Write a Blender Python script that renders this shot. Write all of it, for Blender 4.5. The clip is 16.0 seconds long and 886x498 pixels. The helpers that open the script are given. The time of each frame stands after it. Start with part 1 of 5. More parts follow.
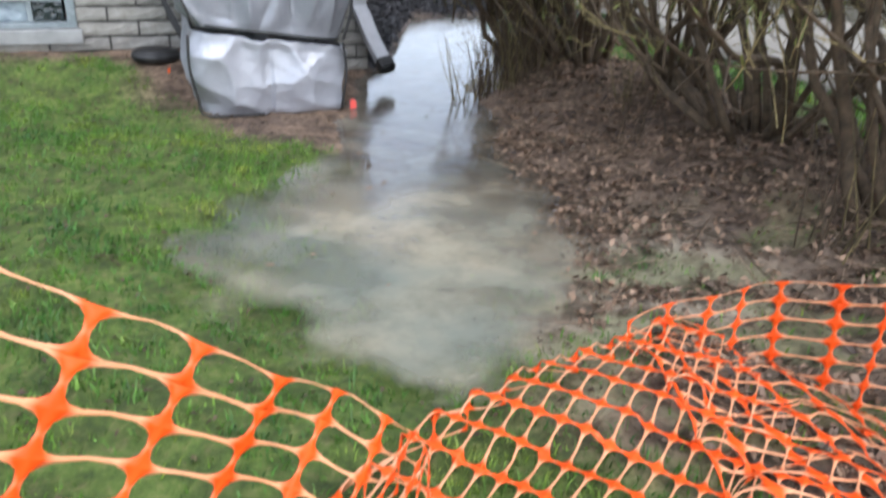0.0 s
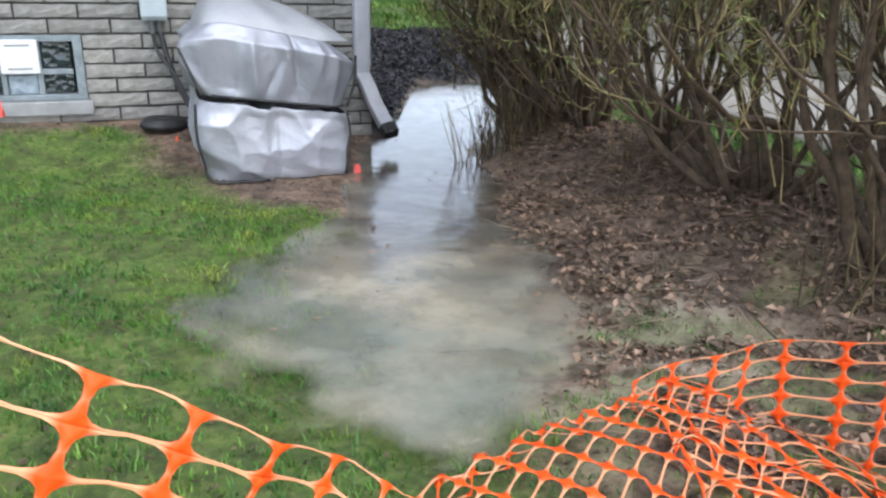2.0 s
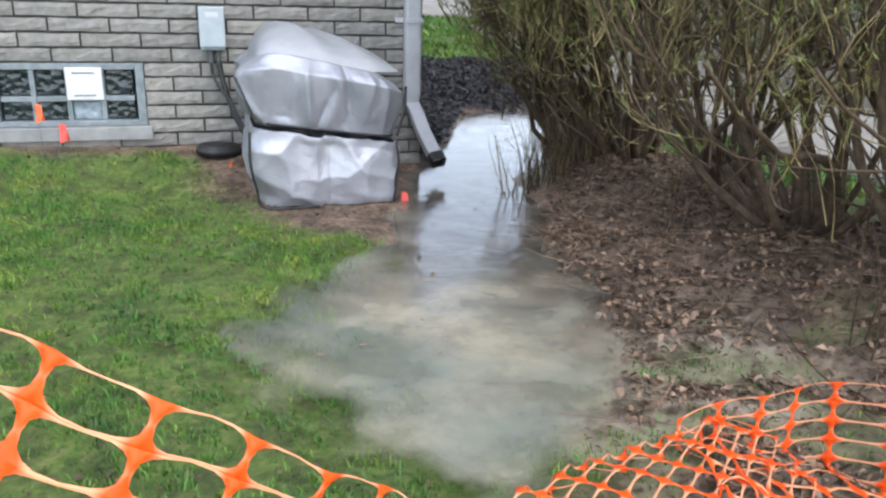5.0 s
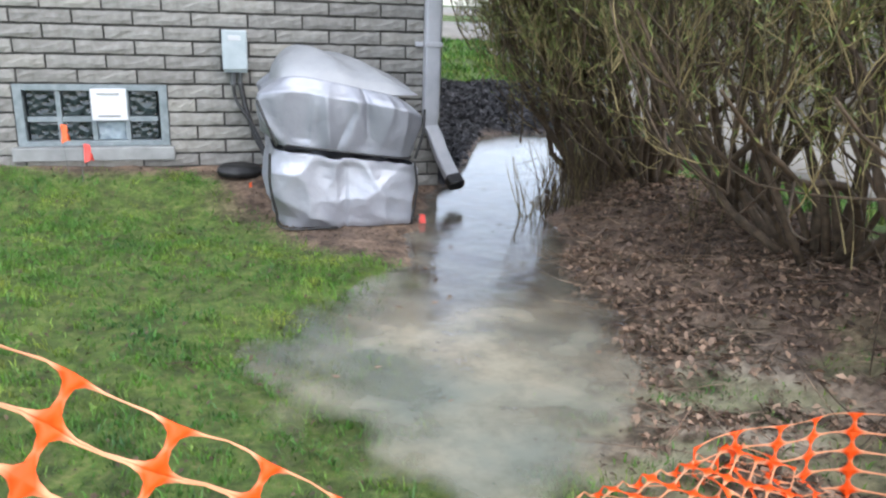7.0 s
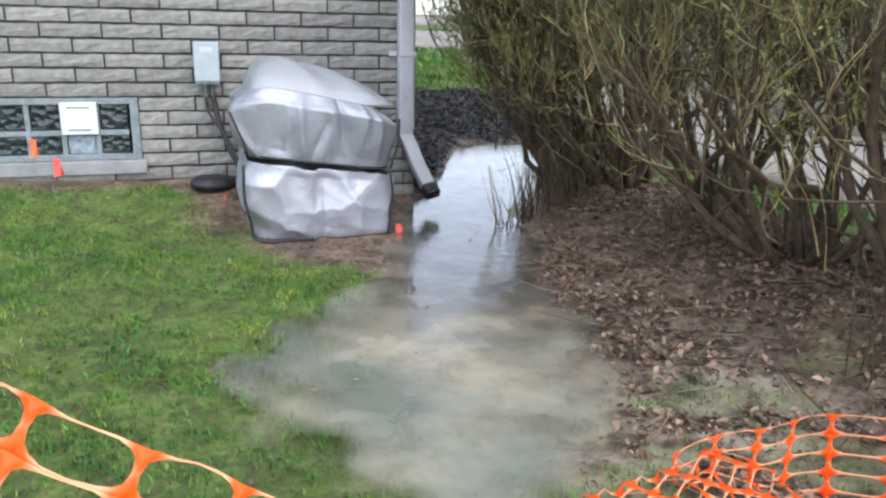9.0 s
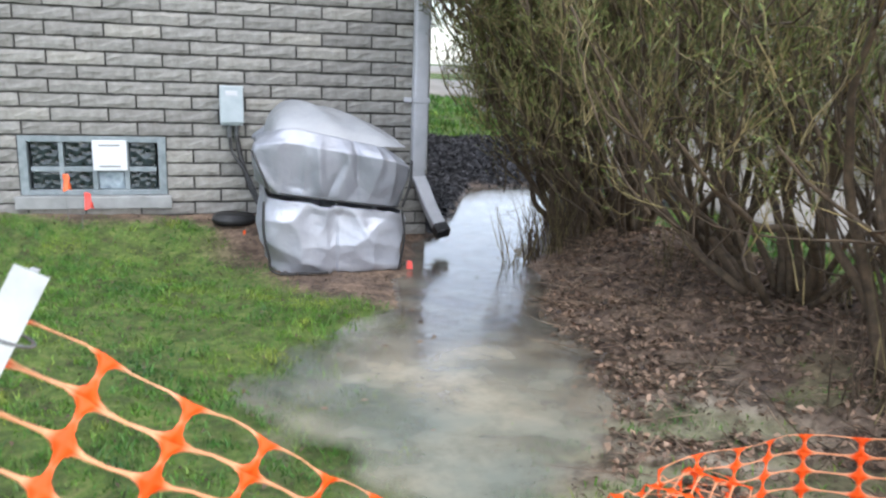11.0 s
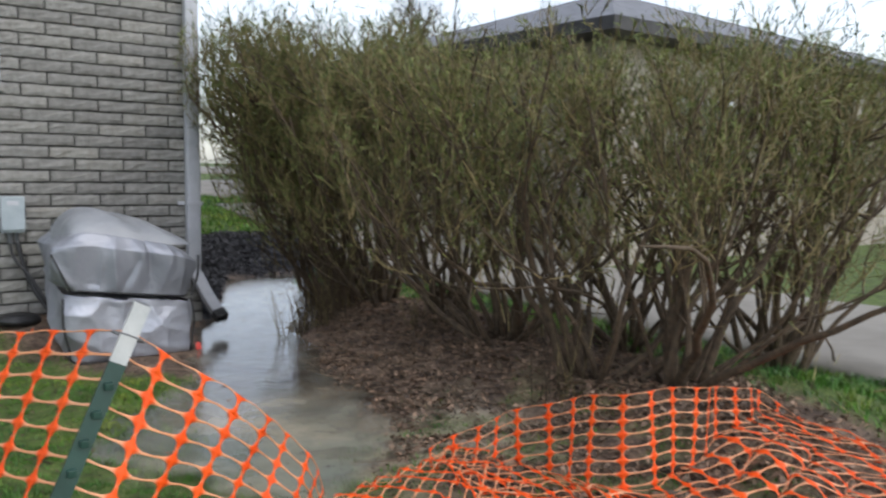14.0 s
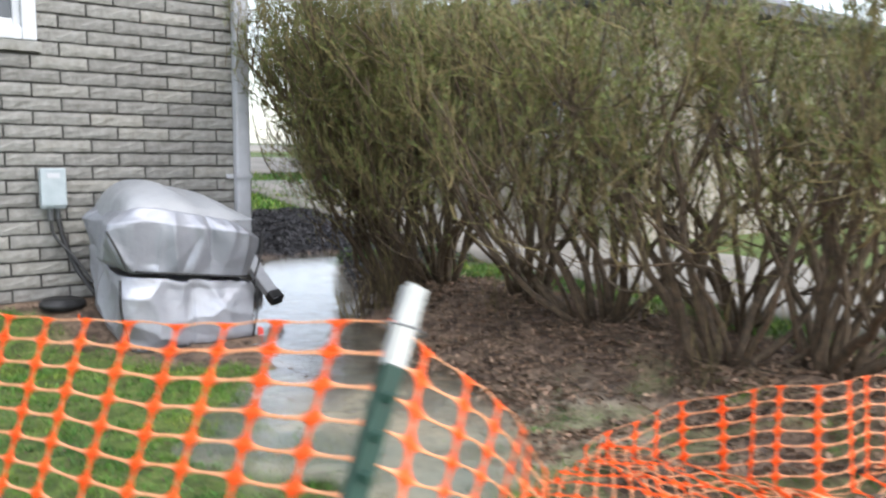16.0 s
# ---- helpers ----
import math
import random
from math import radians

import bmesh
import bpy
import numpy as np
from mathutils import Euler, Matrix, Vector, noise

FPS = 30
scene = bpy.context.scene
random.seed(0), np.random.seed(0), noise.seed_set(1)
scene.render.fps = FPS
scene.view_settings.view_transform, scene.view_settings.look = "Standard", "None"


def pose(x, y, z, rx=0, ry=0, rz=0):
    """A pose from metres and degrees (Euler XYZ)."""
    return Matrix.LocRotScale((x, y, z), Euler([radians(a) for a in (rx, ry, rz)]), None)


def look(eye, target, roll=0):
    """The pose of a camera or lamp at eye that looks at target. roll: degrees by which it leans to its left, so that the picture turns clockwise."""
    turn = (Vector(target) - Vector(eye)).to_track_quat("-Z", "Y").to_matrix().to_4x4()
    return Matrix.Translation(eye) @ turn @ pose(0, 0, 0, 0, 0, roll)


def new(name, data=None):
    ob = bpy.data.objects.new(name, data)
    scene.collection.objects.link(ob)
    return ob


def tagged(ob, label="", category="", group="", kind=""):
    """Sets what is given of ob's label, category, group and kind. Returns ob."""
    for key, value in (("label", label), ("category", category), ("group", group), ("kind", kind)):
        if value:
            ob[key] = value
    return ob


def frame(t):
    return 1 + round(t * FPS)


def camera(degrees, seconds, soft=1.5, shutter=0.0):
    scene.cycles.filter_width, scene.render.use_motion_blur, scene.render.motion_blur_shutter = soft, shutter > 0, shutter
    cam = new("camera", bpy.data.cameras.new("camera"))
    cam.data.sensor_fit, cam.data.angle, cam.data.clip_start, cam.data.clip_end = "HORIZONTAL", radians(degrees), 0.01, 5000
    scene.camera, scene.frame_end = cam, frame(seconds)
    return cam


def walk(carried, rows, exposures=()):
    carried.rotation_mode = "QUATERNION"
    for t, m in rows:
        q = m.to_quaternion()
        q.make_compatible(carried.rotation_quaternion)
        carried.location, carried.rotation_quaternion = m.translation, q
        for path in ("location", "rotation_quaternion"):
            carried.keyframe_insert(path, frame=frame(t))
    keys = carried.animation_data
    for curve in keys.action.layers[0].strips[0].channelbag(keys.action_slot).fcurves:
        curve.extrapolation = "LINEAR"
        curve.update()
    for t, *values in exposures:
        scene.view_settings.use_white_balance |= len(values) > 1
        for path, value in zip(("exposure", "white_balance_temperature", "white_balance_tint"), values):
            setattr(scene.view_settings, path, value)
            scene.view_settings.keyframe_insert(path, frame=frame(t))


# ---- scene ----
cam = camera(59.2, 16.0, soft=2.3, shutter=0.7)
PATH = [
    (0, (-1.265, -4.676, 0.896), (-0.609, -2.983, 0.056), 2.5),
    (0.5, (-1.264, -4.687, 0.91), (-0.571, -2.954, 0.19), 2.2),
    (1, (-1.264, -4.684, 0.904), (-0.576, -2.939, 0.211), 1.7),
    (1.5, (-1.251, -4.686, 0.897), (-0.568, -2.945, 0.189), 1.9),
    (2, (-1.259, -4.688, 0.903), (-0.602, -2.932, 0.208), 1.5),
    (2.5, (-1.274, -4.693, 0.912), (-0.649, -2.921, 0.23), 1.1),
    (3, (-1.28, -4.696, 0.912), (-0.705, -2.899, 0.248), 0.8),
    (3.5, (-1.278, -4.693, 0.915), (-0.706, -2.896, 0.251), 0.9),
    (5.8, (-1.273, -4.71, 0.928), (-0.735, -2.884, 0.315), 2.3),
    (6, (-1.277, -4.705, 0.927), (-0.748, -2.875, 0.318), 2.3),
    (6.5, (-1.275, -4.71, 0.93), (-0.757, -2.874, 0.33), 2.1),
    (7, (-1.272, -4.712, 0.937), (-0.756, -2.871, 0.35), 1.9),
    (7.5, (-1.273, -4.708, 0.93), (-0.741, -2.873, 0.338), 1.9),
    (8, (-1.279, -4.703, 0.933), (-0.741, -2.869, 0.344), 1.9),
    (8.5, (-1.268, -4.701, 0.934), (-0.724, -2.864, 0.36), 1.7),
    (9, (-1.264, -4.701, 0.938), (-0.693, -2.87, 0.373), 1.3),
    (9.2, (-1.26, -4.704, 0.939), (-0.687, -2.873, 0.372), 1.2),
    (11.3, (-1.312, -4.988, 0.934), (-0.77, -3.115, 0.49), 2.2),
    (11.4, (-1.349, -5.049, 0.944), (-0.791, -3.184, 0.488), 1.9),
    (11.5, (-1.38, -5.054, 0.929), (-0.793, -3.195, 0.482), 1.9),
    (12, (-1.438, -5.222, 0.953), (-0.603, -3.439, 0.601), 1.1),
    (12.5, (-1.504, -5.439, 0.961), (-0.485, -3.756, 0.599), 0.6),
    (13, (-1.589, -5.592, 0.968), (-0.446, -3.984, 0.637), 1.4),
    (13.5, (-1.71, -5.616, 0.984), (-0.5, -4.044, 0.732), 1.6),
    (14, (-1.877, -5.643, 1.001), (-0.716, -4.027, 0.8), 1.0),
    (14.5, (-1.877, -5.625, 0.971), (-0.765, -3.973, 0.782), 1.1),
    (15, (-1.91, -5.541, 0.96), (-0.784, -3.905, 0.73), 1.2),
    (15.5, (-1.974, -5.313, 0.916), (-0.816, -3.704, 0.644), 1.5),
    (16, (-2.118, -4.987, 0.925), (-0.925, -3.401, 0.673), 0.8),
]
walk(cam, [(t, look(eye, target, roll)) for t, eye, target, roll in PATH],
     exposures=[(0.0, 0.0, 6200, 10), (3.5, 0.0, 6200, 10), (7.0, 0.07, 6200, 10), (11.5, 0.06, 6200, 10), (12.2, 0.26, 6200, 10), (13.3, 0.36, 6200, 10), (13.8, -0.3, 6400, 10), (14.2, -1.15, 6400, 10), (14.6, -1.4, 6600, 10), (15.0, -1.3, 6600, 10), (15.3, -1.0, 6700, 10), (15.5, -0.45, 6800, 10), (15.8, 0.0, 6600, 10), (16.0, 0.08, 6500, 10)])

# ---- world and light: overcast afternoon ----
world = bpy.data.worlds.new("overcast_sky")
scene.world = world
world.use_nodes = True
wn, wl = world.node_tree.nodes, world.node_tree.links
sky = wn.new("ShaderNodeTexSky")
sky.sky_type = "NISHITA"
sky.sun_disc = False
sky.sun_elevation = radians(48)
sky.sun_rotation = radians(150)
sky.dust_density = 1.5
sky.air_density = 1.0
hue = wn.new("ShaderNodeHueSaturation")
hue.inputs["Saturation"].default_value = 0.46
wl.new(sky.outputs[0], hue.inputs["Color"])
wl.new(hue.outputs[0], wn["Background"].inputs[0])
wn["Background"].inputs[1].default_value = 0.50
sun_data = bpy.data.lights.new("sun", "SUN")
sun_data.energy = 1.1
sun_data.angle = radians(25)
sun_data.color = (0.98, 0.97, 1.0)
sun = new("sun", sun_data)
sun.matrix_world = look((-3, -6, 9), (0, 0, 0))


# ---- materials ----
def mat(name, rough=0.6, metal=0.0):
    m = bpy.data.materials.new(name)
    m.use_nodes = True
    b = m.node_tree.nodes["Principled BSDF"]
    b.inputs["Roughness"].default_value = rough
    b.inputs["Metallic"].default_value = metal
    return m, m.node_tree.nodes, m.node_tree.links, b


def noise_tex(n, l, scale, detail=4.0, rough=0.55, coord="Object"):
    tc = n.new("ShaderNodeTexCoord")
    t = n.new("ShaderNodeTexNoise")
    t.inputs["Scale"].default_value = scale
    t.inputs["Detail"].default_value = detail
    t.inputs["Roughness"].default_value = rough
    l.new(tc.outputs[coord], t.inputs["Vector"])
    return t


def ramp(n, l, src, stops):
    r = n.new("ShaderNodeValToRGB")
    e = r.color_ramp.elements
    while len(e) < len(stops):
        e.new(0.5)
    for el, (p, c) in zip(e, stops):
        el.position, el.color = p, (*c, 1)
    l.new(src, r.inputs[0])
    return r


def mix(n, l, fac, a, b, kind="MIX"):
    m = n.new("ShaderNodeMix")
    m.data_type, m.blend_type = "RGBA", kind
    for sock, v in ((m.inputs[0], fac), (m.inputs[6], a), (m.inputs[7], b)):
        if hasattr(v, "is_output"):
            l.new(v, sock)
        elif isinstance(v, (int, float)):
            sock.default_value = v
        else:
            sock.default_value = (*v, 1)
    return m.outputs[2]


def bump(n, l, height, strength, dist, bsdf, prev=None):
    b = n.new("ShaderNodeBump")
    b.inputs["Strength"].default_value = strength
    b.inputs["Distance"].default_value = dist
    l.new(height, b.inputs["Height"])
    if prev:
        l.new(prev, b.inputs["Normal"])
    l.new(b.outputs[0], bsdf.inputs["Normal"])
    return b.outputs[0]


def rnd_object(n):
    return n.new("ShaderNodeObjectInfo").outputs["Random"]


def rnd_island(n):
    return n.new("ShaderNodeNewGeometry").outputs["Random Per Island"]


def two_tone(name, a, b, scale, rough=0.6, metal=0.0, bump_s=0.2, bump_d=0.003, bump_scale=80, var=None):
    """A surface with two noise-mixed tones, fine relief and, if asked, a tone of its own for each piece."""
    m, n, l, p = mat(name, rough, metal)
    t = noise_tex(n, l, scale)
    col = ramp(n, l, t.outputs[0], [(0.3, a), (0.7, b)]).outputs[0]
    if var:
        src = rnd_object(n) if var[0] == "object" else rnd_island(n)
        v = ramp(n, l, src, [(0.0, (var[1],) * 3), (1.0, (var[2],) * 3)])
        col = mix(n, l, 1.0, col, v.outputs[0], "MULTIPLY")
    l.new(col, p.inputs["Base Color"])
    f = noise_tex(n, l, bump_scale)
    bump(n, l, f.outputs[0], bump_s, bump_d, p)
    return m


def brick_material(name, src):
    m, n, l, p = mat(name, 0.88)
    big = noise_tex(n, l, 1.7, 5)
    mid = noise_tex(n, l, 24, 6)
    col = ramp(n, l, mid.outputs[0], [(0.25, (0.20, 0.196, 0.188)), (0.5, (0.275, 0.273, 0.268)), (0.8, (0.35, 0.351, 0.348))]).outputs[0]
    stain = ramp(n, l, big.outputs[0], [(0.35, (0.74, 0.73, 0.70)), (0.62, (1.0, 1.0, 1.0))]).outputs[0]
    col = mix(n, l, 1.0, col, stain, "MULTIPLY")
    v = ramp(n, l, src(n), [(0.0, (0.80, 0.78, 0.74)), (0.5, (1.0, 0.98, 0.93)), (1.0, (1.18, 1.14, 1.05))])
    col = mix(n, l, 1.0, col, v.outputs[0], "MULTIPLY")
    l.new(col, p.inputs["Base Color"])
    h = noise_tex(n, l, 45, 8, 0.7)
    bump(n, l, h.outputs[0], 0.6, 0.009, p)
    return m


M_BRICK = brick_material("split_face_brick", rnd_object)
M_BRICK_FAR = brick_material("split_face_brick_joined", rnd_island)
M_MORTAR = two_tone("mortar", (0.045, 0.043, 0.04), (0.09, 0.086, 0.08), 14, 0.95)
M_CONCRETE = two_tone("painted_concrete", (0.20, 0.205, 0.20), (0.31, 0.315, 0.31), 9, 0.8)
M_ALU = two_tone("window_metal", (0.15, 0.18, 0.19), (0.25, 0.285, 0.30), 20, 0.4, 0.0)
M_WHITE = two_tone("white_paint", (0.46, 0.47, 0.49), (0.58, 0.59, 0.61), 8, 0.45)
M_PAPER = two_tone("white_panel", (0.62, 0.63, 0.65), (0.70, 0.71, 0.73), 8, 0.5)
M_DOWNSPOUT = two_tone("downspout_paint", (0.38, 0.39, 0.41), (0.50, 0.505, 0.53), 7, 0.45)
M_BOX = two_tone("grey_enamel", (0.32, 0.37, 0.39), (0.40, 0.45, 0.47), 12, 0.4)
M_BLACK = two_tone("black_rubber_and_opening", (0.012, 0.012, 0.013), (0.035, 0.034, 0.033), 18, 0.5)
M_CONDUIT = two_tone("grey_conduit", (0.06, 0.063, 0.065), (0.13, 0.135, 0.135), 18, 0.5)
M_FLAG = two_tone("flag_plastic", (0.75, 0.10, 0.02), (0.85, 0.16, 0.04), 18, 0.45)
M_FLAG_RED = two_tone("flag_red", (0.70, 0.05, 0.03), (0.80, 0.10, 0.08), 18, 0.45)
M_WIRE = two_tone("flag_wire", (0.10, 0.10, 0.10), (0.2, 0.2, 0.2), 18, 0.5)
M_POST = two_tone("green_post_paint", (0.008, 0.035, 0.025), (0.02, 0.06, 0.045), 15, 0.45)
M_POSTTOP = two_tone("white_post_paint", (0.36, 0.37, 0.36), (0.52, 0.52, 0.50), 15, 0.5)
M_BARK = two_tone("bark", (0.046, 0.032, 0.020), (0.13, 0.090, 0.054), 30, 0.85, 0, 0.5, 0.004, 120)
M_TWIG = two_tone("twig_bark", (0.125, 0.098, 0.040), (0.30, 0.235, 0.105), 4, 0.8, 0, 0.1, 0.001, 80, ("island", 0.35, 1.4))
M_LEAF = two_tone("hedge_leaf", (0.065, 0.100, 0.017), (0.21, 0.23, 0.06), 2.5, 0.6, 0, 0.1, 0.001, 80, ("island", 0.3, 1.6))
M_LITTER = two_tone("dead_leaf", (0.21, 0.130, 0.085), (0.43, 0.285, 0.185), 4, 0.6, 0, 0.2, 0.002, 60, ("island", 0.15, 1.2))
M_STRAW = two_tone("dry_stalk", (0.22, 0.135, 0.09), (0.44, 0.32, 0.215), 6, 0.8, 0, 0.1, 0.001, 60, ("island", 0.4, 1.2))
M_SHINGLE = two_tone("roof_shingle", (0.13, 0.133, 0.145), (0.22, 0.225, 0.24), 6, 0.9, 0, 0.4, 0.02, 30)
M_FASCIA = two_tone("dark_fascia", (0.025, 0.023, 0.022), (0.05, 0.047, 0.045), 6, 0.6)
M_FARWALL = two_tone("beige_brick_wall", (0.29, 0.258, 0.208), (0.38, 0.342, 0.285), 5, 0.9, 0, 0.5, 0.02, 12)
M_ROAD = two_tone("pale_concrete", (0.21, 0.193, 0.165), (0.285, 0.262, 0.225), 3, 0.85)
M_MULCH = two_tone("dark_mulch", (0.028, 0.028, 0.032), (0.085, 0.083, 0.09), 16, 0.8, 0, 0.8, 0.03, 30, ("island", 0.35, 1.6))


def grass_material():
    """Blades from deep green to straw, in drifts of a hand's width and of a stride."""
    m, n, l, p = mat("grass_blade", 0.55)
    fine = noise_tex(n, l, 5.5, 4)
    wide = noise_tex(n, l, 1.3, 3)
    col = ramp(n, l, fine.outputs[0], [(0.30, (0.026, 0.105, 0.015)), (0.50, (0.092, 0.21, 0.024)), (0.66, (0.225, 0.285, 0.046)), (0.78, (0.35, 0.31, 0.12))]).outputs[0]
    col = mix(n, l, 1.0, col, ramp(n, l, wide.outputs[0], [(0.36, (0.62, 0.80, 0.72)), (0.62, (1.12, 1.05, 0.9))]).outputs[0], "MULTIPLY")
    v = ramp(n, l, rnd_island(n), [(0.0, (0.4,) * 3), (1.0, (1.45,) * 3)])
    l.new(mix(n, l, 1.0, col, v.outputs[0], "MULTIPLY"), p.inputs["Base Color"])
    return m


M_GRASS = grass_material()


def tarp_material(name, a, b, metal, rough):
    m, n, l, p = mat(name, rough, metal)
    t = noise_tex(n, l, 3.2, 5)
    l.new(ramp(n, l, t.outputs[0], [(0.3, a), (0.7, b)]).outputs[0], p.inputs["Base Color"])
    nb = None
    for sc, dist in ((7.0, 0.02), (19, 0.008)):
        f = noise_tex(n, l, sc, 2, 0.4)
        c = n.new("ShaderNodeMath")
        c.operation = "SUBTRACT"
        c.inputs[1].default_value = 0.5
        l.new(f.outputs[0], c.inputs[0])
        r = n.new("ShaderNodeMath")
        r.operation = "ABSOLUTE"
        l.new(c.outputs[0], r.inputs[0])
        nb = bump(n, l, r.outputs[0], 0.6, dist, p, nb)
    g = noise_tex(n, l, 70, 3)
    bump(n, l, g.outputs[0], 0.1, 0.006, p, nb)
    return m


M_TARP = tarp_material("silver_tarp", (0.33, 0.34, 0.375), (0.42, 0.43, 0.47), 0.36, 0.38)
M_TARPHOOD = tarp_material("silver_hood", (0.26, 0.27, 0.30), (0.34, 0.35, 0.385), 0.36, 0.40)
M_TARPTOP = tarp_material("grey_tarp", (0.26, 0.27, 0.285), (0.34, 0.35, 0.365), 0.05, 0.45)


def glass_material(name, tint, rough, dark):
    m, n, l, p = mat(name, rough)
    v = n.new("ShaderNodeTexVoronoi")
    tc = n.new("ShaderNodeTexCoord")
    v.inputs["Scale"].default_value = 26
    l.new(tc.outputs["Object"], v.inputs["Vector"])
    l.new(ramp(n, l, v.outputs["Distance"], [(0.1, dark), (0.75, tint)]).outputs[0], p.inputs["Base Color"])
    p.inputs["Specular IOR Level"].default_value = 0.6
    bump(n, l, v.outputs["Distance"], 0.5, 0.02, p)
    return m


M_BLOCK = glass_material("glass_block", (0.03, 0.042, 0.045), 0.12, (0.006, 0.009, 0.010))
M_FROST = glass_material("frosted_block", (0.30, 0.36, 0.40), 0.3, (0.20, 0.25, 0.29))
m_, n_, l_, p_ = mat("window_pane", 0.05)
p_.inputs["Base Color"].default_value = (0.055, 0.06, 0.07, 1)
M_PANE = m_


def net_material():
    m, n, l, p = mat("orange_net_plastic", 0.5)
    p.inputs["Specular IOR Level"].default_value = 0.25
    uv = n.new("ShaderNodeUVMap")
    uv.uv_map = "cell"
    sep = n.new("ShaderNodeSeparateXYZ")
    l.new(uv.outputs[0], sep.inputs[0])
    near = n.new("ShaderNodeMath")
    near.operation = "MULTIPLY_ADD"
    near.inputs[1].default_value = 0.28
    l.new(sep.outputs[1], near.inputs[0])
    l.new(sep.outputs[0], near.inputs[2])
    r = ramp(n, l, near.outputs[0], [(0.0, (1, 1, 1)), (0.12, (1, 1, 1)), (0.22, (0, 0, 0)), (1.0, (0, 0, 0))])
    t = noise_tex(n, l, 6, 3)
    node = ramp(n, l, t.outputs[0], [(0.3, (0.80, 0.070, 0.004)), (0.7, (0.86, 0.105, 0.010))]).outputs[0]
    # Strands: stretch-whitened plastic, coloured paler still for the sky light they catch.
    strand = ramp(n, l, t.outputs[0], [(0.3, (0.72, 0.29, 0.135)), (0.7, (0.78, 0.39, 0.22))]).outputs[0]
    l.new(mix(n, l, r.outputs[0], strand, node), p.inputs["Base Color"])
    return m


M_NET = net_material()


def ground_material():
    m, n, l, p = mat("lawn_and_mud", 0.8)
    at = n.new("ShaderNodeAttribute")
    at.attribute_name = "lawn"
    wet = n.new("ShaderNodeAttribute")
    wet.attribute_name = "wet"
    t1 = noise_tex(n, l, 2.5, 6)
    t2 = noise_tex(n, l, 34, 6, 0.65)
    mud = ramp(n, l, t2.outputs[0], [(0.25, (0.06, 0.041, 0.032)), (0.5, (0.185, 0.132, 0.098)), (0.78, (0.33, 0.25, 0.19))]).outputs[0]
    silt = ramp(n, l, t1.outputs[0], [(0.4, (0.8, 0.78, 0.76)), (0.7, (1.35, 1.3, 1.2))]).outputs[0]
    mud = mix(n, l, 1.0, mud, silt, "MULTIPLY")
    t4 = noise_tex(n, l, 8.0, 5, 0.6)
    mud = mix(n, l, 1.0, mud, ramp(n, l, t4.outputs[0], [(0.38, (0.5, 0.47, 0.45)), (0.58, (1.15, 1.12, 1.08))]).outputs[0], "MULTIPLY")
    turf = ramp(n, l, t2.outputs[0], [(0.3, (0.042, 0.075, 0.014)), (0.52, (0.095, 0.15, 0.026)), (0.75, (0.20, 0.195, 0.075))]).outputs[0]
    turf = mix(n, l, 1.0, turf, ramp(n, l, t4.outputs[0], [(0.36, (0.55, 0.50, 0.55)), (0.60, (1.1, 1.08, 1.0))]).outputs[0], "MULTIPLY")
    mul = n.new("ShaderNodeAttribute")
    mul.attribute_name = "mulch"
    dark = ramp(n, l, t2.outputs[0], [(0.3, (0.014, 0.014, 0.017)), (0.7, (0.05, 0.05, 0.056))]).outputs[0]
    sil = n.new("ShaderNodeAttribute")
    sil.attribute_name = "silted"
    sm = n.new("ShaderNodeMath")
    sm.operation = "MULTIPLY"
    l.new(sil.outputs["Fac"], sm.inputs[0])
    l.new(ramp(n, l, t4.outputs[0], [(0.36, (0, 0, 0)), (0.6, (1, 1, 1))]).outputs[0], sm.inputs[1])
    mud = mix(n, l, sm.outputs[0], mud, (0.46, 0.39, 0.29))
    col = mix(n, l, at.outputs["Fac"], mud, turf)
    l.new(mix(n, l, mul.outputs["Fac"], col, dark), p.inputs["Base Color"])
    r = ramp(n, l, wet.outputs["Fac"], [(0.0, (0.85,) * 3), (1.0, (0.28,) * 3)])
    l.new(r.outputs[0], p.inputs["Roughness"])
    b1 = bump(n, l, t2.outputs[0], 0.7, 0.03, p)
    t3 = noise_tex(n, l, 150, 4)
    bump(n, l, t3.outputs[0], 0.4, 0.006, p, b1)
    return m


M_GROUND = ground_material()


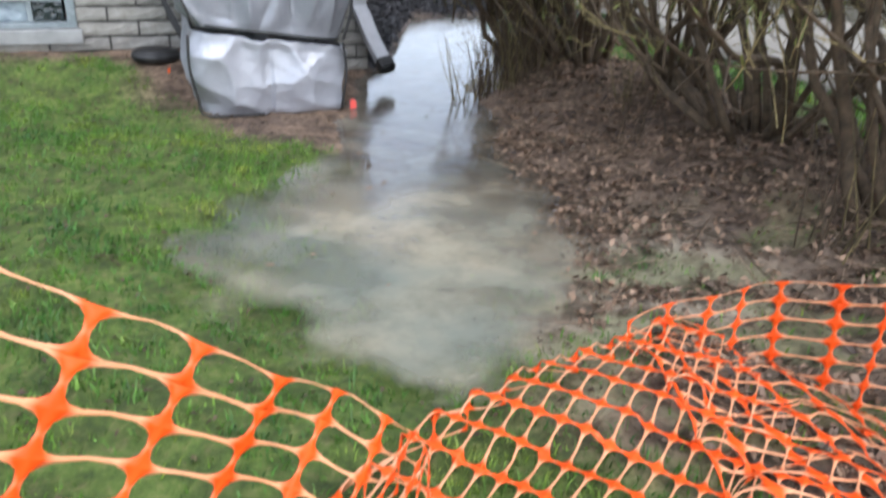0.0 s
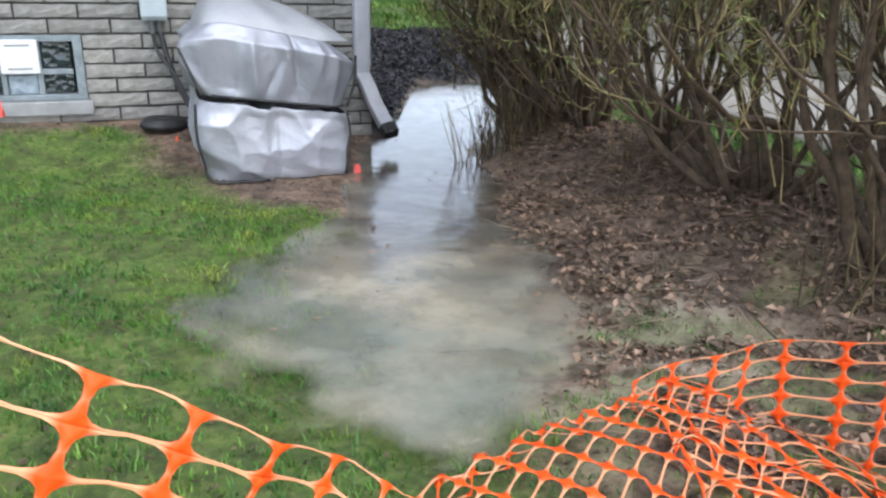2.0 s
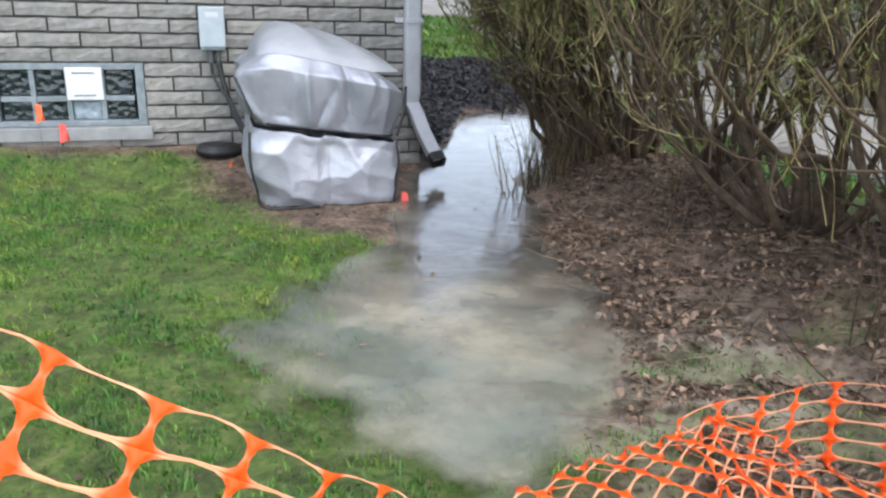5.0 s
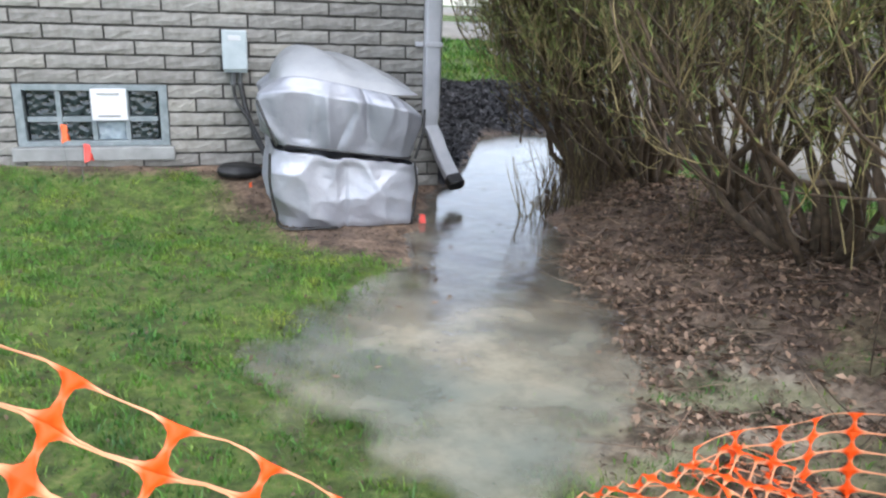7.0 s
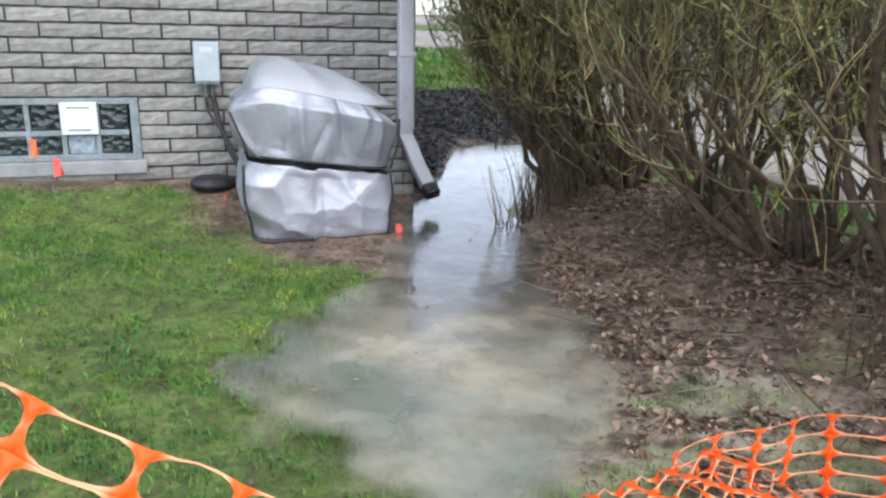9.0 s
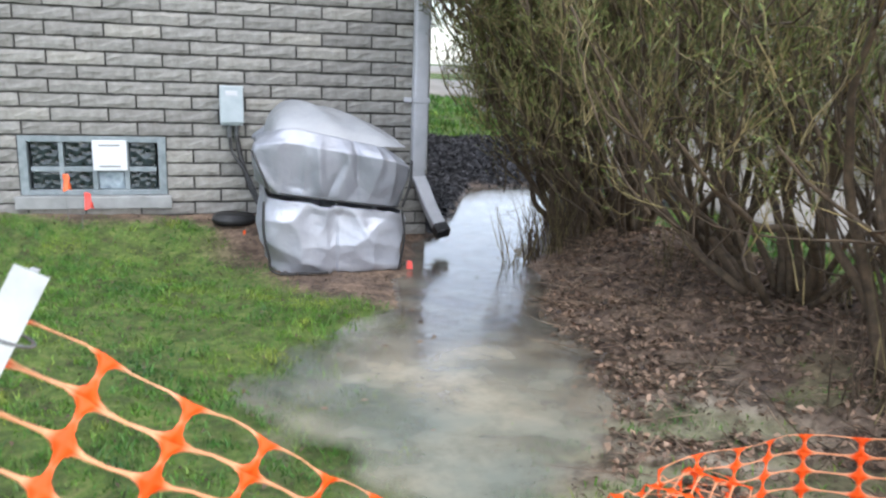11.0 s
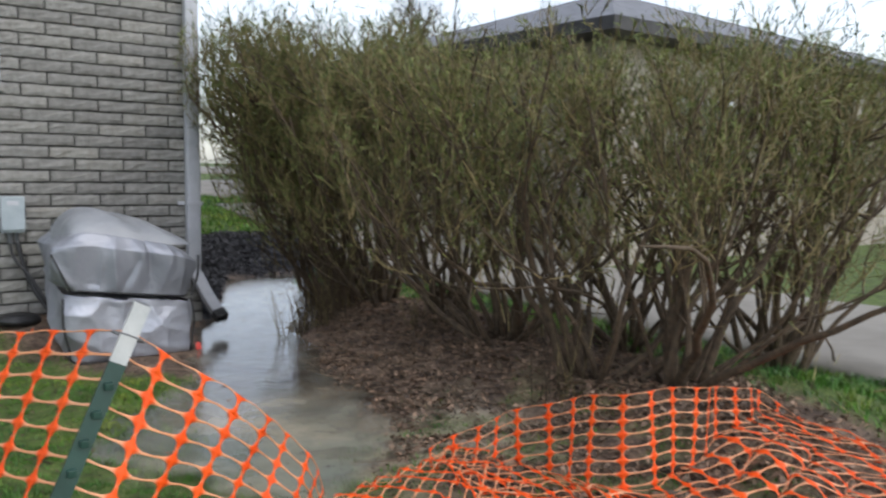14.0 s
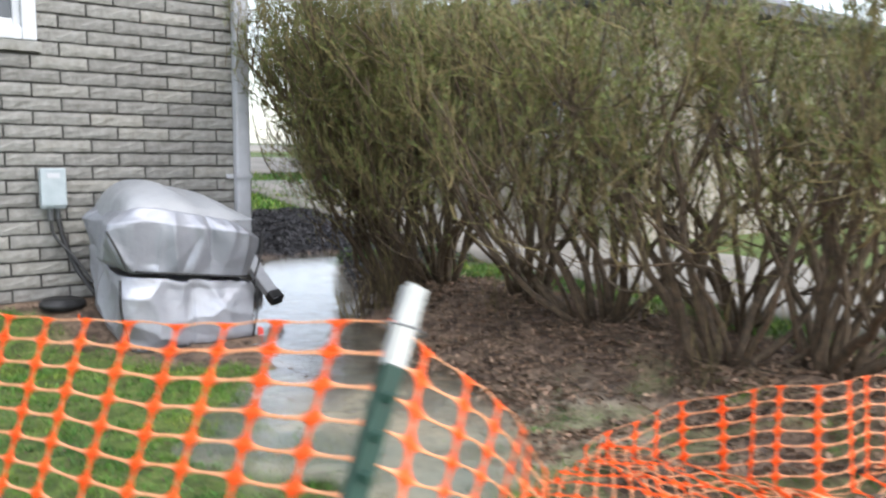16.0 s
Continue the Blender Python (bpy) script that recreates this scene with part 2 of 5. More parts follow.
def water_material():
    m = bpy.data.materials.new("silty_water")
    m.use_nodes = True
    n, l = m.node_tree.nodes, m.node_tree.links
    n.remove(n["Principled BSDF"])
    out = n["Material Output"]
    clear = n.new("ShaderNodeBsdfTransparent")
    clear.inputs[0].default_value = (0.97, 0.965, 0.95, 1)
    silt = n.new("ShaderNodeBsdfDiffuse")
    t = noise_tex(n, l, 1.6, 4, 0.5)
    l.new(ramp(n, l, t.outputs[0], [(0.38, (0.27, 0.285, 0.235)), (0.62, (0.54, 0.48, 0.35))]).outputs[0], silt.inputs[0])
    at = n.new("ShaderNodeAttribute")
    at.attribute_name = "silt"
    body = n.new("ShaderNodeMixShader")
    cl = noise_tex(n, l, 5.0, 6, 0.6)
    ad = n.new("ShaderNodeMath")
    ad.operation = "MULTIPLY_ADD"
    ad.inputs[1].default_value = 0.9
    l.new(cl.outputs[0], ad.inputs[0])
    l.new(at.outputs["Fac"], ad.inputs[2])
    cloud = ramp(n, l, ad.outputs[0], [(0.44, (0, 0, 0)), (1.0, (0.40,) * 3), (1.0, (0.72,) * 3)])
    cloud.color_ramp.elements[1].position = 0.75
    l.new(cloud.outputs[0], body.inputs[0])
    l.new(clear.outputs[0], body.inputs[1])
    l.new(silt.outputs[0], body.inputs[2])
    gloss = n.new("ShaderNodeBsdfGlossy")
    gloss.inputs["Roughness"].default_value = 0.07
    gloss.inputs[0].default_value = (0.97, 0.97, 1.0, 1)
    fr = n.new("ShaderNodeFresnel")
    fr.inputs["IOR"].default_value = 1.5
    rip = noise_tex(n, l, 16, 3)
    b = n.new("ShaderNodeBump")
    b.inputs["Strength"].default_value = 0.13
    b.inputs["Distance"].default_value = 0.02
    l.new(rip.outputs[0], b.inputs["Height"])
    l.new(b.outputs[0], gloss.inputs["Normal"])
    l.new(b.outputs[0], fr.inputs["Normal"])
    top = n.new("ShaderNodeMixShader")
    cov = n.new("ShaderNodeAttribute")
    cov.attribute_name = "cover"
    sheen = n.new("ShaderNodeMath")
    sheen.operation = "MULTIPLY"
    l.new(fr.outputs[0], sheen.inputs[0])
    l.new(cov.outputs["Fac"], sheen.inputs[1])
    l.new(ramp(n, l, at.outputs["Fac"], [(0.15, (0.10,) * 3), (0.6, (0.30,) * 3)]).outputs[0], gloss.inputs["Roughness"])
    l.new(sheen.outputs[0], top.inputs[0])
    l.new(body.outputs[0], top.inputs[1])
    l.new(gloss.outputs[0], top.inputs[2])
    l.new(top.outputs[0], out.inputs[0])
    return m


M_WATER = water_material()


# ---- mesh helpers ----
def mesh_object(name, verts, faces, material, parent=None, label="", smooth=False):
    me = bpy.data.meshes.new(name)
    me.from_pydata([tuple(v) for v in verts], [], [tuple(f) for f in faces])
    me.materials.append(material)
    if smooth:
        me.polygons.foreach_set("use_smooth", [True] * len(me.polygons))
    me.update()
    ob = new(name, me)
    if parent:
        ob.parent = parent
    if label:
        ob["label"] = label
    return ob


def part(name, bm, material, parent=None, label="", smooth=False):
    me = bpy.data.meshes.new(name)
    bm.to_mesh(me)
    bm.free()
    me.materials.append(material)
    if smooth:
        me.polygons.foreach_set("use_smooth", [True] * len(me.polygons))
    ob = new(name, me)
    if parent:
        ob.parent = parent
    if label:
        ob["label"] = label
    return ob


def empty(name, x, y, z):
    ob = new(name)
    ob.location = (x, y, z)
    bpy.context.view_layer.update()
    return ob


def box_bm(x0, x1, y0, y1, z0, z1, bevel=0.0, bm=None, seg=2):
    own = bm is None
    bm = bm or bmesh.new()
    r = bmesh.ops.create_cube(bm, size=1.0, matrix=Matrix.Translation(((x0 + x1) / 2, (y0 + y1) / 2, (z0 + z1) / 2)) @ Matrix.Diagonal((x1 - x0, y1 - y0, z1 - z0, 1)))
    if bevel:
        es = list({e for v in r["verts"] for e in v.link_edges})
        bmesh.ops.bevel(bm, geom=es, offset=bevel, segments=seg, affect="EDGES", profile=0.6)
    return bm


def local(bm, parent):
    bmesh.ops.translate(bm, verts=bm.verts, vec=-parent.location)
    return bm


def tube(points, radii, sides=8, closed_ends=True):
    """Verts and faces of a round tube along a polyline."""
    pts = [Vector(p) for p in points]
    verts, faces = [], []
    up = Vector((0.31, 0.17, 0.93)).normalized()
    for i, p in enumerate(pts):
        d = (pts[min(i + 1, len(pts) - 1)] - pts[max(i - 1, 0)]).normalized()
        a = d.cross(up)
        a = a.normalized() if a.length > 1e-3 else d.cross(Vector((1, 0, 0))).normalized()
        b = d.cross(a)
        r = radii[i] if hasattr(radii, "__len__") else radii
        for k in range(sides):
            w = 2 * math.pi * k / sides
            verts.append(p + (a * math.cos(w) + b * math.sin(w)) * r)
    for i in range(len(pts) - 1):
        for k in range(sides):
            q = (k + 1) % sides
            faces.append((i * sides + k, i * sides + q, (i + 1) * sides + q, (i + 1) * sides + k))
    if closed_ends:
        faces.append(tuple(range(sides))[::-1])
        faces.append(tuple((len(pts) - 1) * sides + k for k in range(sides)))
    return verts, faces


def fast_mesh(name, verts, faces, material, parent=None, label=""):
    """A mesh from numpy arrays; faces all of one corner count."""
    me = bpy.data.meshes.new(name)
    verts = np.asarray(verts, dtype=np.float32)
    faces = np.asarray(faces, dtype=np.int32)
    k = faces.shape[1]
    me.vertices.add(len(verts))
    me.vertices.foreach_set("co", verts.ravel())
    me.loops.add(faces.size)
    me.loops.foreach_set("vertex_index", faces.ravel())
    me.polygons.add(len(faces))
    me.polygons.foreach_set("loop_start", np.arange(0, faces.size, k, dtype=np.int32))
    me.update(calc_edges=True)
    me.materials.append(material)
    ob = new(name, me)
    if parent:
        ob.parent = parent
    if label:
        ob["label"] = label
    return ob


def sstep(a, b, x):
    t = np.clip((x - a) / (b - a), 0, 1)
    return t * t * (3 - 2 * t)


def wob(x, y, s, seed=0.0):
    """Cheap smooth noise, about -1 to 1, on arrays."""
    return (np.sin(x * 1.7 * s + 1.3 * seed + 1.1 * np.sin(y * 1.3 * s + seed)) + np.sin(y * 2.1 * s - 0.7 * seed + 1.3 * np.sin(x * 0.9 * s + 2 * seed)) + np.sin((x + y) * 3.1 * s + seed)) / 3


# ---- ground ----
WATER_Z = -0.153
CHANNEL = [(1.60, 2.3, 0.42), (1.32, 1.9, 0.50), (0.98, 1.2, 0.46), (0.60, 0.3, 0.45), (0.27, -0.5, 0.50), (-0.02, -1.1, 0.39), (-0.20, -1.6, 0.36), (-0.42, -2.1, 0.52), (-0.58, -2.5, 0.58), (-0.64, -2.85, 0.36), (-0.68, -3.15, 0.16)]


def puddle(x, y):
    """1 in the middle of the flooded channel, 0 at its rim, less outside."""
    best = np.full(np.shape(x), -9.0)
    for (ax, ay, aw), (bx, by, bw) in zip(CHANNEL[:-1], CHANNEL[1:]):
        dx, dy = bx - ax, by - ay
        t = np.clip(((x - ax) * dx + (y - ay) * dy) / (dx * dx + dy * dy), 0, 1)
        d = np.hypot(x - ax - t * dx, y - ay - t * dy)
        best = np.maximum(best, 1 - d / (aw + t * (bw - aw)))
    return best


def ground_height(x, y):
    x, y = np.asarray(x, float), np.asarray(y, float)
    z = np.full(np.broadcast(x, y).shape, -0.143)
    z = z + 0.16 * sstep(-0.75, -0.05, y) * sstep(-0.12, -0.42, x)
    z = z + 0.17 * sstep(0.25, 0.95, x) * sstep(0.2, -1.0, y) * sstep(-4.6, -3.6, y) * sstep(2.4, 1.6, x)
    z = z + 0.02 * sstep(-1.2, -2.4, x)
    z = z + np.interp(y, [2.3, 3.0, 4.0, 8.0, 10.0, 14.0, 20.0, 60.0], [0.0, 0.10, 0.22, 0.58, 0.85, 1.08, 1.2, 1.4])
    z = z + 0.05 * mulch_amount(x, y) * (1 + 0.6 * wob(x, y, 6.0, 2.0))
    p = puddle(x, y)
    z = z - 0.07 * np.clip(p + 0.12 + 0.28 * sstep(-1.5, -2.2, y), -0.2, 0.5) * (p > -0.9)
    bed = sstep(0.0, 0.35, x + 0.15 * y + 0.3) * sstep(-3.9, -3.4, y) * sstep(0.4, 0.0, y) * sstep(2.2, 1.7, x) * sstep(0.15, -0.15, p)
    z = z + bed * (0.014 * wob(x, y, 11.0, 7.0) + 0.012 * wob(x, y, 27.0, 8.0))
    z = z + 0.010 * wob(x, y, 3.1, 1.0) + 0.006 * wob(x, y, 9.0, 2.0) + 0.004 * wob(x, y, 23.0, 3.0)
    return z


def mulch_amount(x, y):
    x, y = np.asarray(x, float), np.asarray(y, float)
    zone = sstep(-0.05, 0.15, y) * sstep(4.4, 4.0, y + 0.12 * wob(x, y, 3.0, 1.0)) * sstep(-0.1, 0.0, x) * sstep(3.4, 3.0, x)
    return zone * np.maximum(sstep(0.26, 0.12, puddle(x, y)), sstep(2.0, 2.3, y)) * np.maximum(sstep(1.5, 1.2, x - 0.3 * y), sstep(0.5, 1.0, y))


def lawn_amount(x, y):
    x, y = np.asarray(x, float), np.asarray(y, float)
    edge = np.interp(y, [-4.5, -3.4, -3.0, -2.5, -2.0, -1.6, -1.2, -0.8, -0.3, 0.0], [-0.3, -0.50, -0.55, -0.66, -0.74, -0.58, -0.92, -1.12, -1.40, -1.75])
    left = sstep(0.18, -0.18, x - edge - 0.12 * wob(x, y, 4.0, 4.0)) * sstep(-0.05, -0.28, y - 0.1 * wob(x, y, 5.0, 2.0) - 0.06 * sstep(-1.7, -2.1, x))
    right = sstep(1.30, 1.6, x + 0.1 * wob(x, y, 4.0, 6.0)) * sstep(2.0, 1.4, y - 0.5 * (x - 1.6)) * sstep(-9, -8, y)
    far = sstep(4.0, 4.4, y + 0.15 * wob(x, y, 3.0, 1.0))
    patch = 0.45 * sstep(0.42, 0.62, 0.5 + 0.5 * wob(x, y, 7.0, 9.0)) * sstep(-2.4, -3.0, y) * sstep(1.1, 0.4, x)
    back = sstep(-4.7, -5.3, y)
    return np.clip(np.maximum.reduce([left, right, far, patch, back]), 0, 1)


def graded(a, b, step, ends):
    mid = list(np.arange(a, b + 1e-6, step))
    lo, hi, s = [], [], step
    p, q = a, b
    while p > -ends or q < ends:
        s *= 1.35
        p, q = p - s, q + s
        lo.insert(0, p)
        hi.append(q)
    return np.array(lo + mid + hi)


gx = graded(-4.0, 3.2, 0.04, 150)
gy = graded(-5.2, 4.4, 0.04, 150)
GX, GY = np.meshgrid(gx, gy)
GZ = ground_height(GX, GY)
nx, ny = len(gx), len(gy)
ids = np.arange(nx * ny).reshape(ny, nx)
quads = np.stack([ids[:-1, :-1], ids[:-1, 1:], ids[1:, 1:], ids[1:, :-1]], -1).reshape(-1, 4)
ground = fast_mesh("ground", np.stack([GX, GY, GZ], -1).reshape(-1, 3), quads, M_GROUND)
ground.data.polygons.foreach_set("use_smooth", [True] * len(quads))
drift = sstep(1.0, 0.35, np.hypot((GX + 0.18) / 0.95, (GY + 2.95) / 0.78) + 0.15 * wob(GX, GY, 5.0, 2.0))
for attr, val in (("lawn", lawn_amount(GX, GY)), ("silted", 0.95 * drift), ("mulch", mulch_amount(GX, GY)), ("wet", np.clip(0.30 + puddle(GX, GY) * 1.0, 0, 1) * sstep(1.8, 1.2, GX))):
    a = ground.data.attributes.new(attr, "FLOAT", "POINT")
    a.data.foreach_set("value", val.ravel().astype(np.float32))
tagged(ground, "wet lawn worn to brown mud beside the house", "ground", kind="structure")

# standing water: a level sheet that shows wherever the ground dips below it
wx, wy = np.arange(-1.9, 2.4, 0.04), np.arange(-3.7, 3.2, 0.04)
WX, WY = np.meshgrid(wx, wy)
pd = puddle(WX, WY)
keep = pd > -0.95
wid = np.arange(WX.size).reshape(WX.shape)
wq = np.stack([wid[:-1, :-1], wid[:-1, 1:], wid[1:, 1:], wid[1:, :-1]], -1).reshape(-1, 4)
wq = wq[keep.ravel()[wq].all(1)]
used, inv = np.unique(wq, return_inverse=True)
wv = np.stack([WX.ravel(), WY.ravel(), np.full(WX.size, WATER_Z)], -1)[used]
water = fast_mesh("puddle_water", wv, inv.reshape(-1, 4), M_WATER)
lobe = sstep(-1.6, -2.5, WY)
ragged = pd + 0.22 * wob(WX, WY, 3.4, 3.0) + 0.14 * wob(WX, WY, 8.0, 5.0)
silt = np.clip(0.16 + (0.02 + 0.30 * sstep(-0.3, 0.8, ragged)) * lobe - 0.42 * sstep(0.25, -0.4, ragged) * lobe, 0, 0.75)
dull = sstep(-2.2, -3.0, WY)
cover = (1 - dull) * sstep(-0.5, 0.1, ragged) + dull * (0.06 + 0.5 * sstep(-0.1, 0.6, ragged))
for attr, val in (("silt", silt), ("cover", cover)):
    a = water.data.attributes.new(attr, "FLOAT", "POINT")
    a.data.foreach_set("value", val.ravel()[used].astype(np.float32))
tagged(water, "shallow cloudy flood water standing on the ground", "water", kind="structure")

# ---- house ----
PITCH, COURSE, X0, ZJ = 0.305, 0.0785, -1.14, 0.80
BWIN = (-2.39, -1.60, 0.14, 0.482)          # basement window: x0, x1, z0, z1
UWIN = (-2.15, -1.255, 1.50, 2.65)          # upper window
HOLES = [(BWIN[0], BWIN[1], 0.06, 0.482), (UWIN[0], UWIN[1], 1.436, UWIN[3])]
WALL_TOP = 3.3
wall = empty("wall_south", -3, 0, 0)
tagged(wall, "pale split-face brick house wall with dark recessed joints", "wall", kind="structure")


def wall_core():
    """The mortar body of the front wall, in pieces round the two window openings."""
    bm = bmesh.new()
    xs = sorted({-7.0, 0.0, BWIN[0], BWIN[1], UWIN[0], UWIN[1]})
    zs = sorted({-0.4, WALL_TOP, HOLES[0][2], HOLES[0][3], HOLES[1][2], HOLES[1][3]})
    for xa, xb in zip(xs[:-1], xs[1:]):
        for za, zb in zip(zs[:-1], zs[1:]):
            cx, cz = (xa + xb) / 2, (za + zb) / 2
            if any(h[0] < cx < h[1] and h[2] < cz < h[3] for h in HOLES):
                continue
            box_bm(xa, xb, 0.012, 0.22, za, zb, bm=bm)
    bmesh.ops.remove_doubles(bm, verts=bm.verts, dist=1e-4)
    return bm


part("mortar", local(wall_core(), wall), M_MORTAR, wall)
side = part("wall_east", box_bm(-0.22, -0.012, 0.221, 9.0, -0.4, WALL_TOP), M_MORTAR)
tagged(side, "pale brick side wall of the house", "wall", kind="structure")
for nm, bx in (("wall_north", (-7, -0.22, 8.8, 9.0)), ("wall_west", (-7.0, -6.8, 0.22, 8.8))):
    w = part(nm, box_bm(bx[0], bx[1], bx[2], bx[3], -0.4, WALL_TOP), M_FARWALL)
    tagged(w, "plain outer brick wall of the house", "wall", kind="structure")


def house_roof():
    bm = box_bm(-7.4, 0.4, -0.45, 9.4, WALL_TOP + 0.002, WALL_TOP + 0.18)
    v = [bm.verts.new(p) for p in ((-7.4, -0.45, WALL_TOP + 0.19), (0.4, -0.45, WALL_TOP + 0.19), (0.4, 9.4, WALL_TOP + 0.19), (-7.4, 9.4, WALL_TOP + 0.19), (-3.5, 3.0, WALL_TOP + 1.6), (-3.5, 6.0, WALL_TOP + 1.6))]
    for f in ((0, 1, 4), (1, 2, 5, 4), (2, 3, 5), (3, 0, 4, 5), (3, 2, 1, 0)):
        bm.faces.new([v[i] for i in f])
    return bm


roof = part("roof", house_roof(), M_SHINGLE)
tagged(roof, "grey shingled hip roof over the brick house", "roof", kind="structure")


def brick_verts(w, h, d, seed):
    """A split-face brick: its front is an uneven rock face of 6 x 3 cells."""
    r = random.Random(seed)
    nx_, nz_ = 6, 3
    vs, fs = [], []
    for k in range(nz_ + 1):
        for i in range(nx_ + 1):
            rim = i in (0, nx_) or k in (0, nz_)
            y = -r.uniform(0.0, 0.004) if rim else -r.uniform(0.002, 0.011)
            vs.append((-w / 2 + w * i / nx_ + (0 if i in (0, nx_) else r.uniform(-0.012, 0.012)), y, -h / 2 + h * k / nz_ + (r.uniform(-0.0025, 0.0025) if k in (0, nz_) else r.uniform(-0.007, 0.007))))
    for k in range(nz_):
        for i in range(nx_):
            a = k * (nx_ + 1) + i
            fs.append((a, a + 1, a + nx_ + 2, a + nx_ + 1))
    ring = [i for i in range(nx_ + 1)] + [(nx_ + 1) * k + nx_ for k in range(1, nz_ + 1)] + [nz_ * (nx_ + 1) + i for i in range(nx_ - 1, -1, -1)] + [(nx_ + 1) * k for k in range(nz_ - 1, 0, -1)]
    back = []
    for i in ring:
        back.append(len(vs))
        vs.append((vs[i][0], d, vs[i][2]))
    m = len(ring)
    for i in range(m):
        fs.append((ring[(i + 1) % m], ring[i], back[i], back[(i + 1) % m]))
    return vs, fs


BRICK_MESHES = {}


def brick_mesh(w, seed):
    key = (round(w, 3), seed)
    if key not in BRICK_MESHES:
        vs, fs = brick_verts(w, COURSE - 0.013, 0.03, seed)
        me = bpy.data.meshes.new("brick")
        me.from_pydata(vs, [], fs)
        me.materials.append(M_BRICK)
        BRICK_MESHES[key] = me
    return BRICK_MESHES[key]


def brick_spans():
    """Every brick of the front wall as x0, x1, z-centre, course."""
    out = []
    for c in range(-13, 31):
        z0, z1 = ZJ + COURSE * c, ZJ + COURSE * (c + 1)
        off = 0.0 if c % 2 == 0 else 0.5
        j = -19
        while True:
            a, b = X0 + PITCH * (j + off) + 0.006, X0 + PITCH * (j + 1 + off) - 0.006
            j += 1
            if a > -0.01:
                break
            a, b = max(a, -6.95), min(b, -0.002)
            if b - a < 0.03:
                continue
            pieces = [(a, b)]
            for h in HOLES:
                if h[2] < (z0 + z1) / 2 < h[3] - 0.01 or (h[2] < z0 + 0.01 < h[3] - 0.02):
                    nxt = []
                    for p, q in pieces:
                        if q <= h[0] or p >= h[1]:
                            nxt.append((p, q))
                        else:
                            if h[0] - p > 0.03:
                                nxt.append((p, h[0] - 0.004))
                            if q - h[1] > 0.03:
                                nxt.append((h[1] + 0.004, q))
                    pieces = nxt
            out += [(p, q, (z0 + z1) / 2, c) for p, q in pieces]
    return out


def side_bricks():
    """Bricks of the east wall, joined: seen only edge-on past the corner."""
    vs, fs = [], []
    for c in range(-5, 31):
        for j in range(0, 28):
            a = 0.004 + PITCH * j - (0.1525 if c % 2 else 0)
            a, b = max(a, 0.014), min(a + PITCH - 0.01, 8.9)
            if b - a < 0.04:
                continue
            v, f = brick_verts(b - a, COURSE - 0.013, 0.03, (c * 7 + j) % 5)
            n0 = len(vs)
            vs += [(-0.016 - y * 0.9, (a + b) / 2 + x, ZJ + COURSE * (c + 0.5) + z) for x, y, z in v]
            fs += [tuple(n0 + i for i in q) for q in f]
    return vs, fs


# ---- windows ----
def basement_window():
    x0, x1, z0, z1 = BWIN
    w = empty("window_1", (x0 + x1) / 2, 0, z0)
    tagged(w, "glass block basement window in a grey metal frame", "window", kind="structure")
    fr = bmesh.new()
    for b in ((x0, x0 + 0.045, z0, z1), (x1 - 0.045, x1, z0, z1), (x0 + 0.045, x1 - 0.045, z1 - 0.035, z1), (x0 + 0.045, x1 - 0.045, z0, z0 + 0.03)):
        box_bm(b[0], b[1], 0.004, 0.10, b[2], b[3], 0.004, fr)
    part("window_frame", local(fr, w), M_ALU, w)
    ix0, ix1, iz0, iz1 = x0 + 0.045, x1 - 0.045, z0 + 0.03, z1 - 0.035
    zm = iz0 + (iz1 - iz0) * 0.43
    for i in range(1, 4):
        x = ix0 + (ix1 - ix0) * i / 4
        part("mullion", local(box_bm(x - 0.013, x + 0.013, 0.014, 0.09, iz0, iz1, 0.003), w), M_ALU, w)
    for i in range(4):
        xa, xb = ix0 + (ix1 - ix0) * i / 4, ix0 + (ix1 - ix0) * (i + 1) / 4
        part("glazing_bar", local(box_bm(xa + 0.013, xb - 0.013, 0.016, 0.09, zm - 0.014, zm + 0.014, 0.003), w), M_ALU, w)
        for k, (za, zb) in enumerate(((iz0, zm - 0.014), (zm + 0.014, iz1))):
            g = bmesh.new()
            box_bm(xa + 0.013, xb - 0.013, 0.035, 0.085, za, zb, 0.012, g, 3)
            part("pane", local(g, w), M_FROST if (i == 2 and k == 0) else M_BLOCK, w)
    i = 2
    xa, xb = ix0 + (ix1 - ix0) * i / 4, ix0 + (ix1 - ix0) * (i + 1) / 4
    vent = part("vent_panel", local(box_bm(xa - 0.004, xb + 0.006, -0.012, 0.012, zm - 0.004, iz1 + 0.012, 0.004), w), M_PAPER, w, "white square vent panel")
    for zz in (zm + 0.022, iz1 - 0.014):
        part("louvre", local(box_bm(xa + 0.03, xb - 0.03, -0.018, -0.011, zz - 0.004, zz + 0.004, 0.002), w), M_CONCRETE, vent)
    for ob in w.children:
        for sub in ob.children:
            pass
    sill = part("window_sill", local(box_bm(x0 - 0.03, x1 + 0.025, -0.035, 0.12, 0.062, z0 - 0.002, 0.008), w), M_CONCRETE, w, "pale concrete sill")
    return w


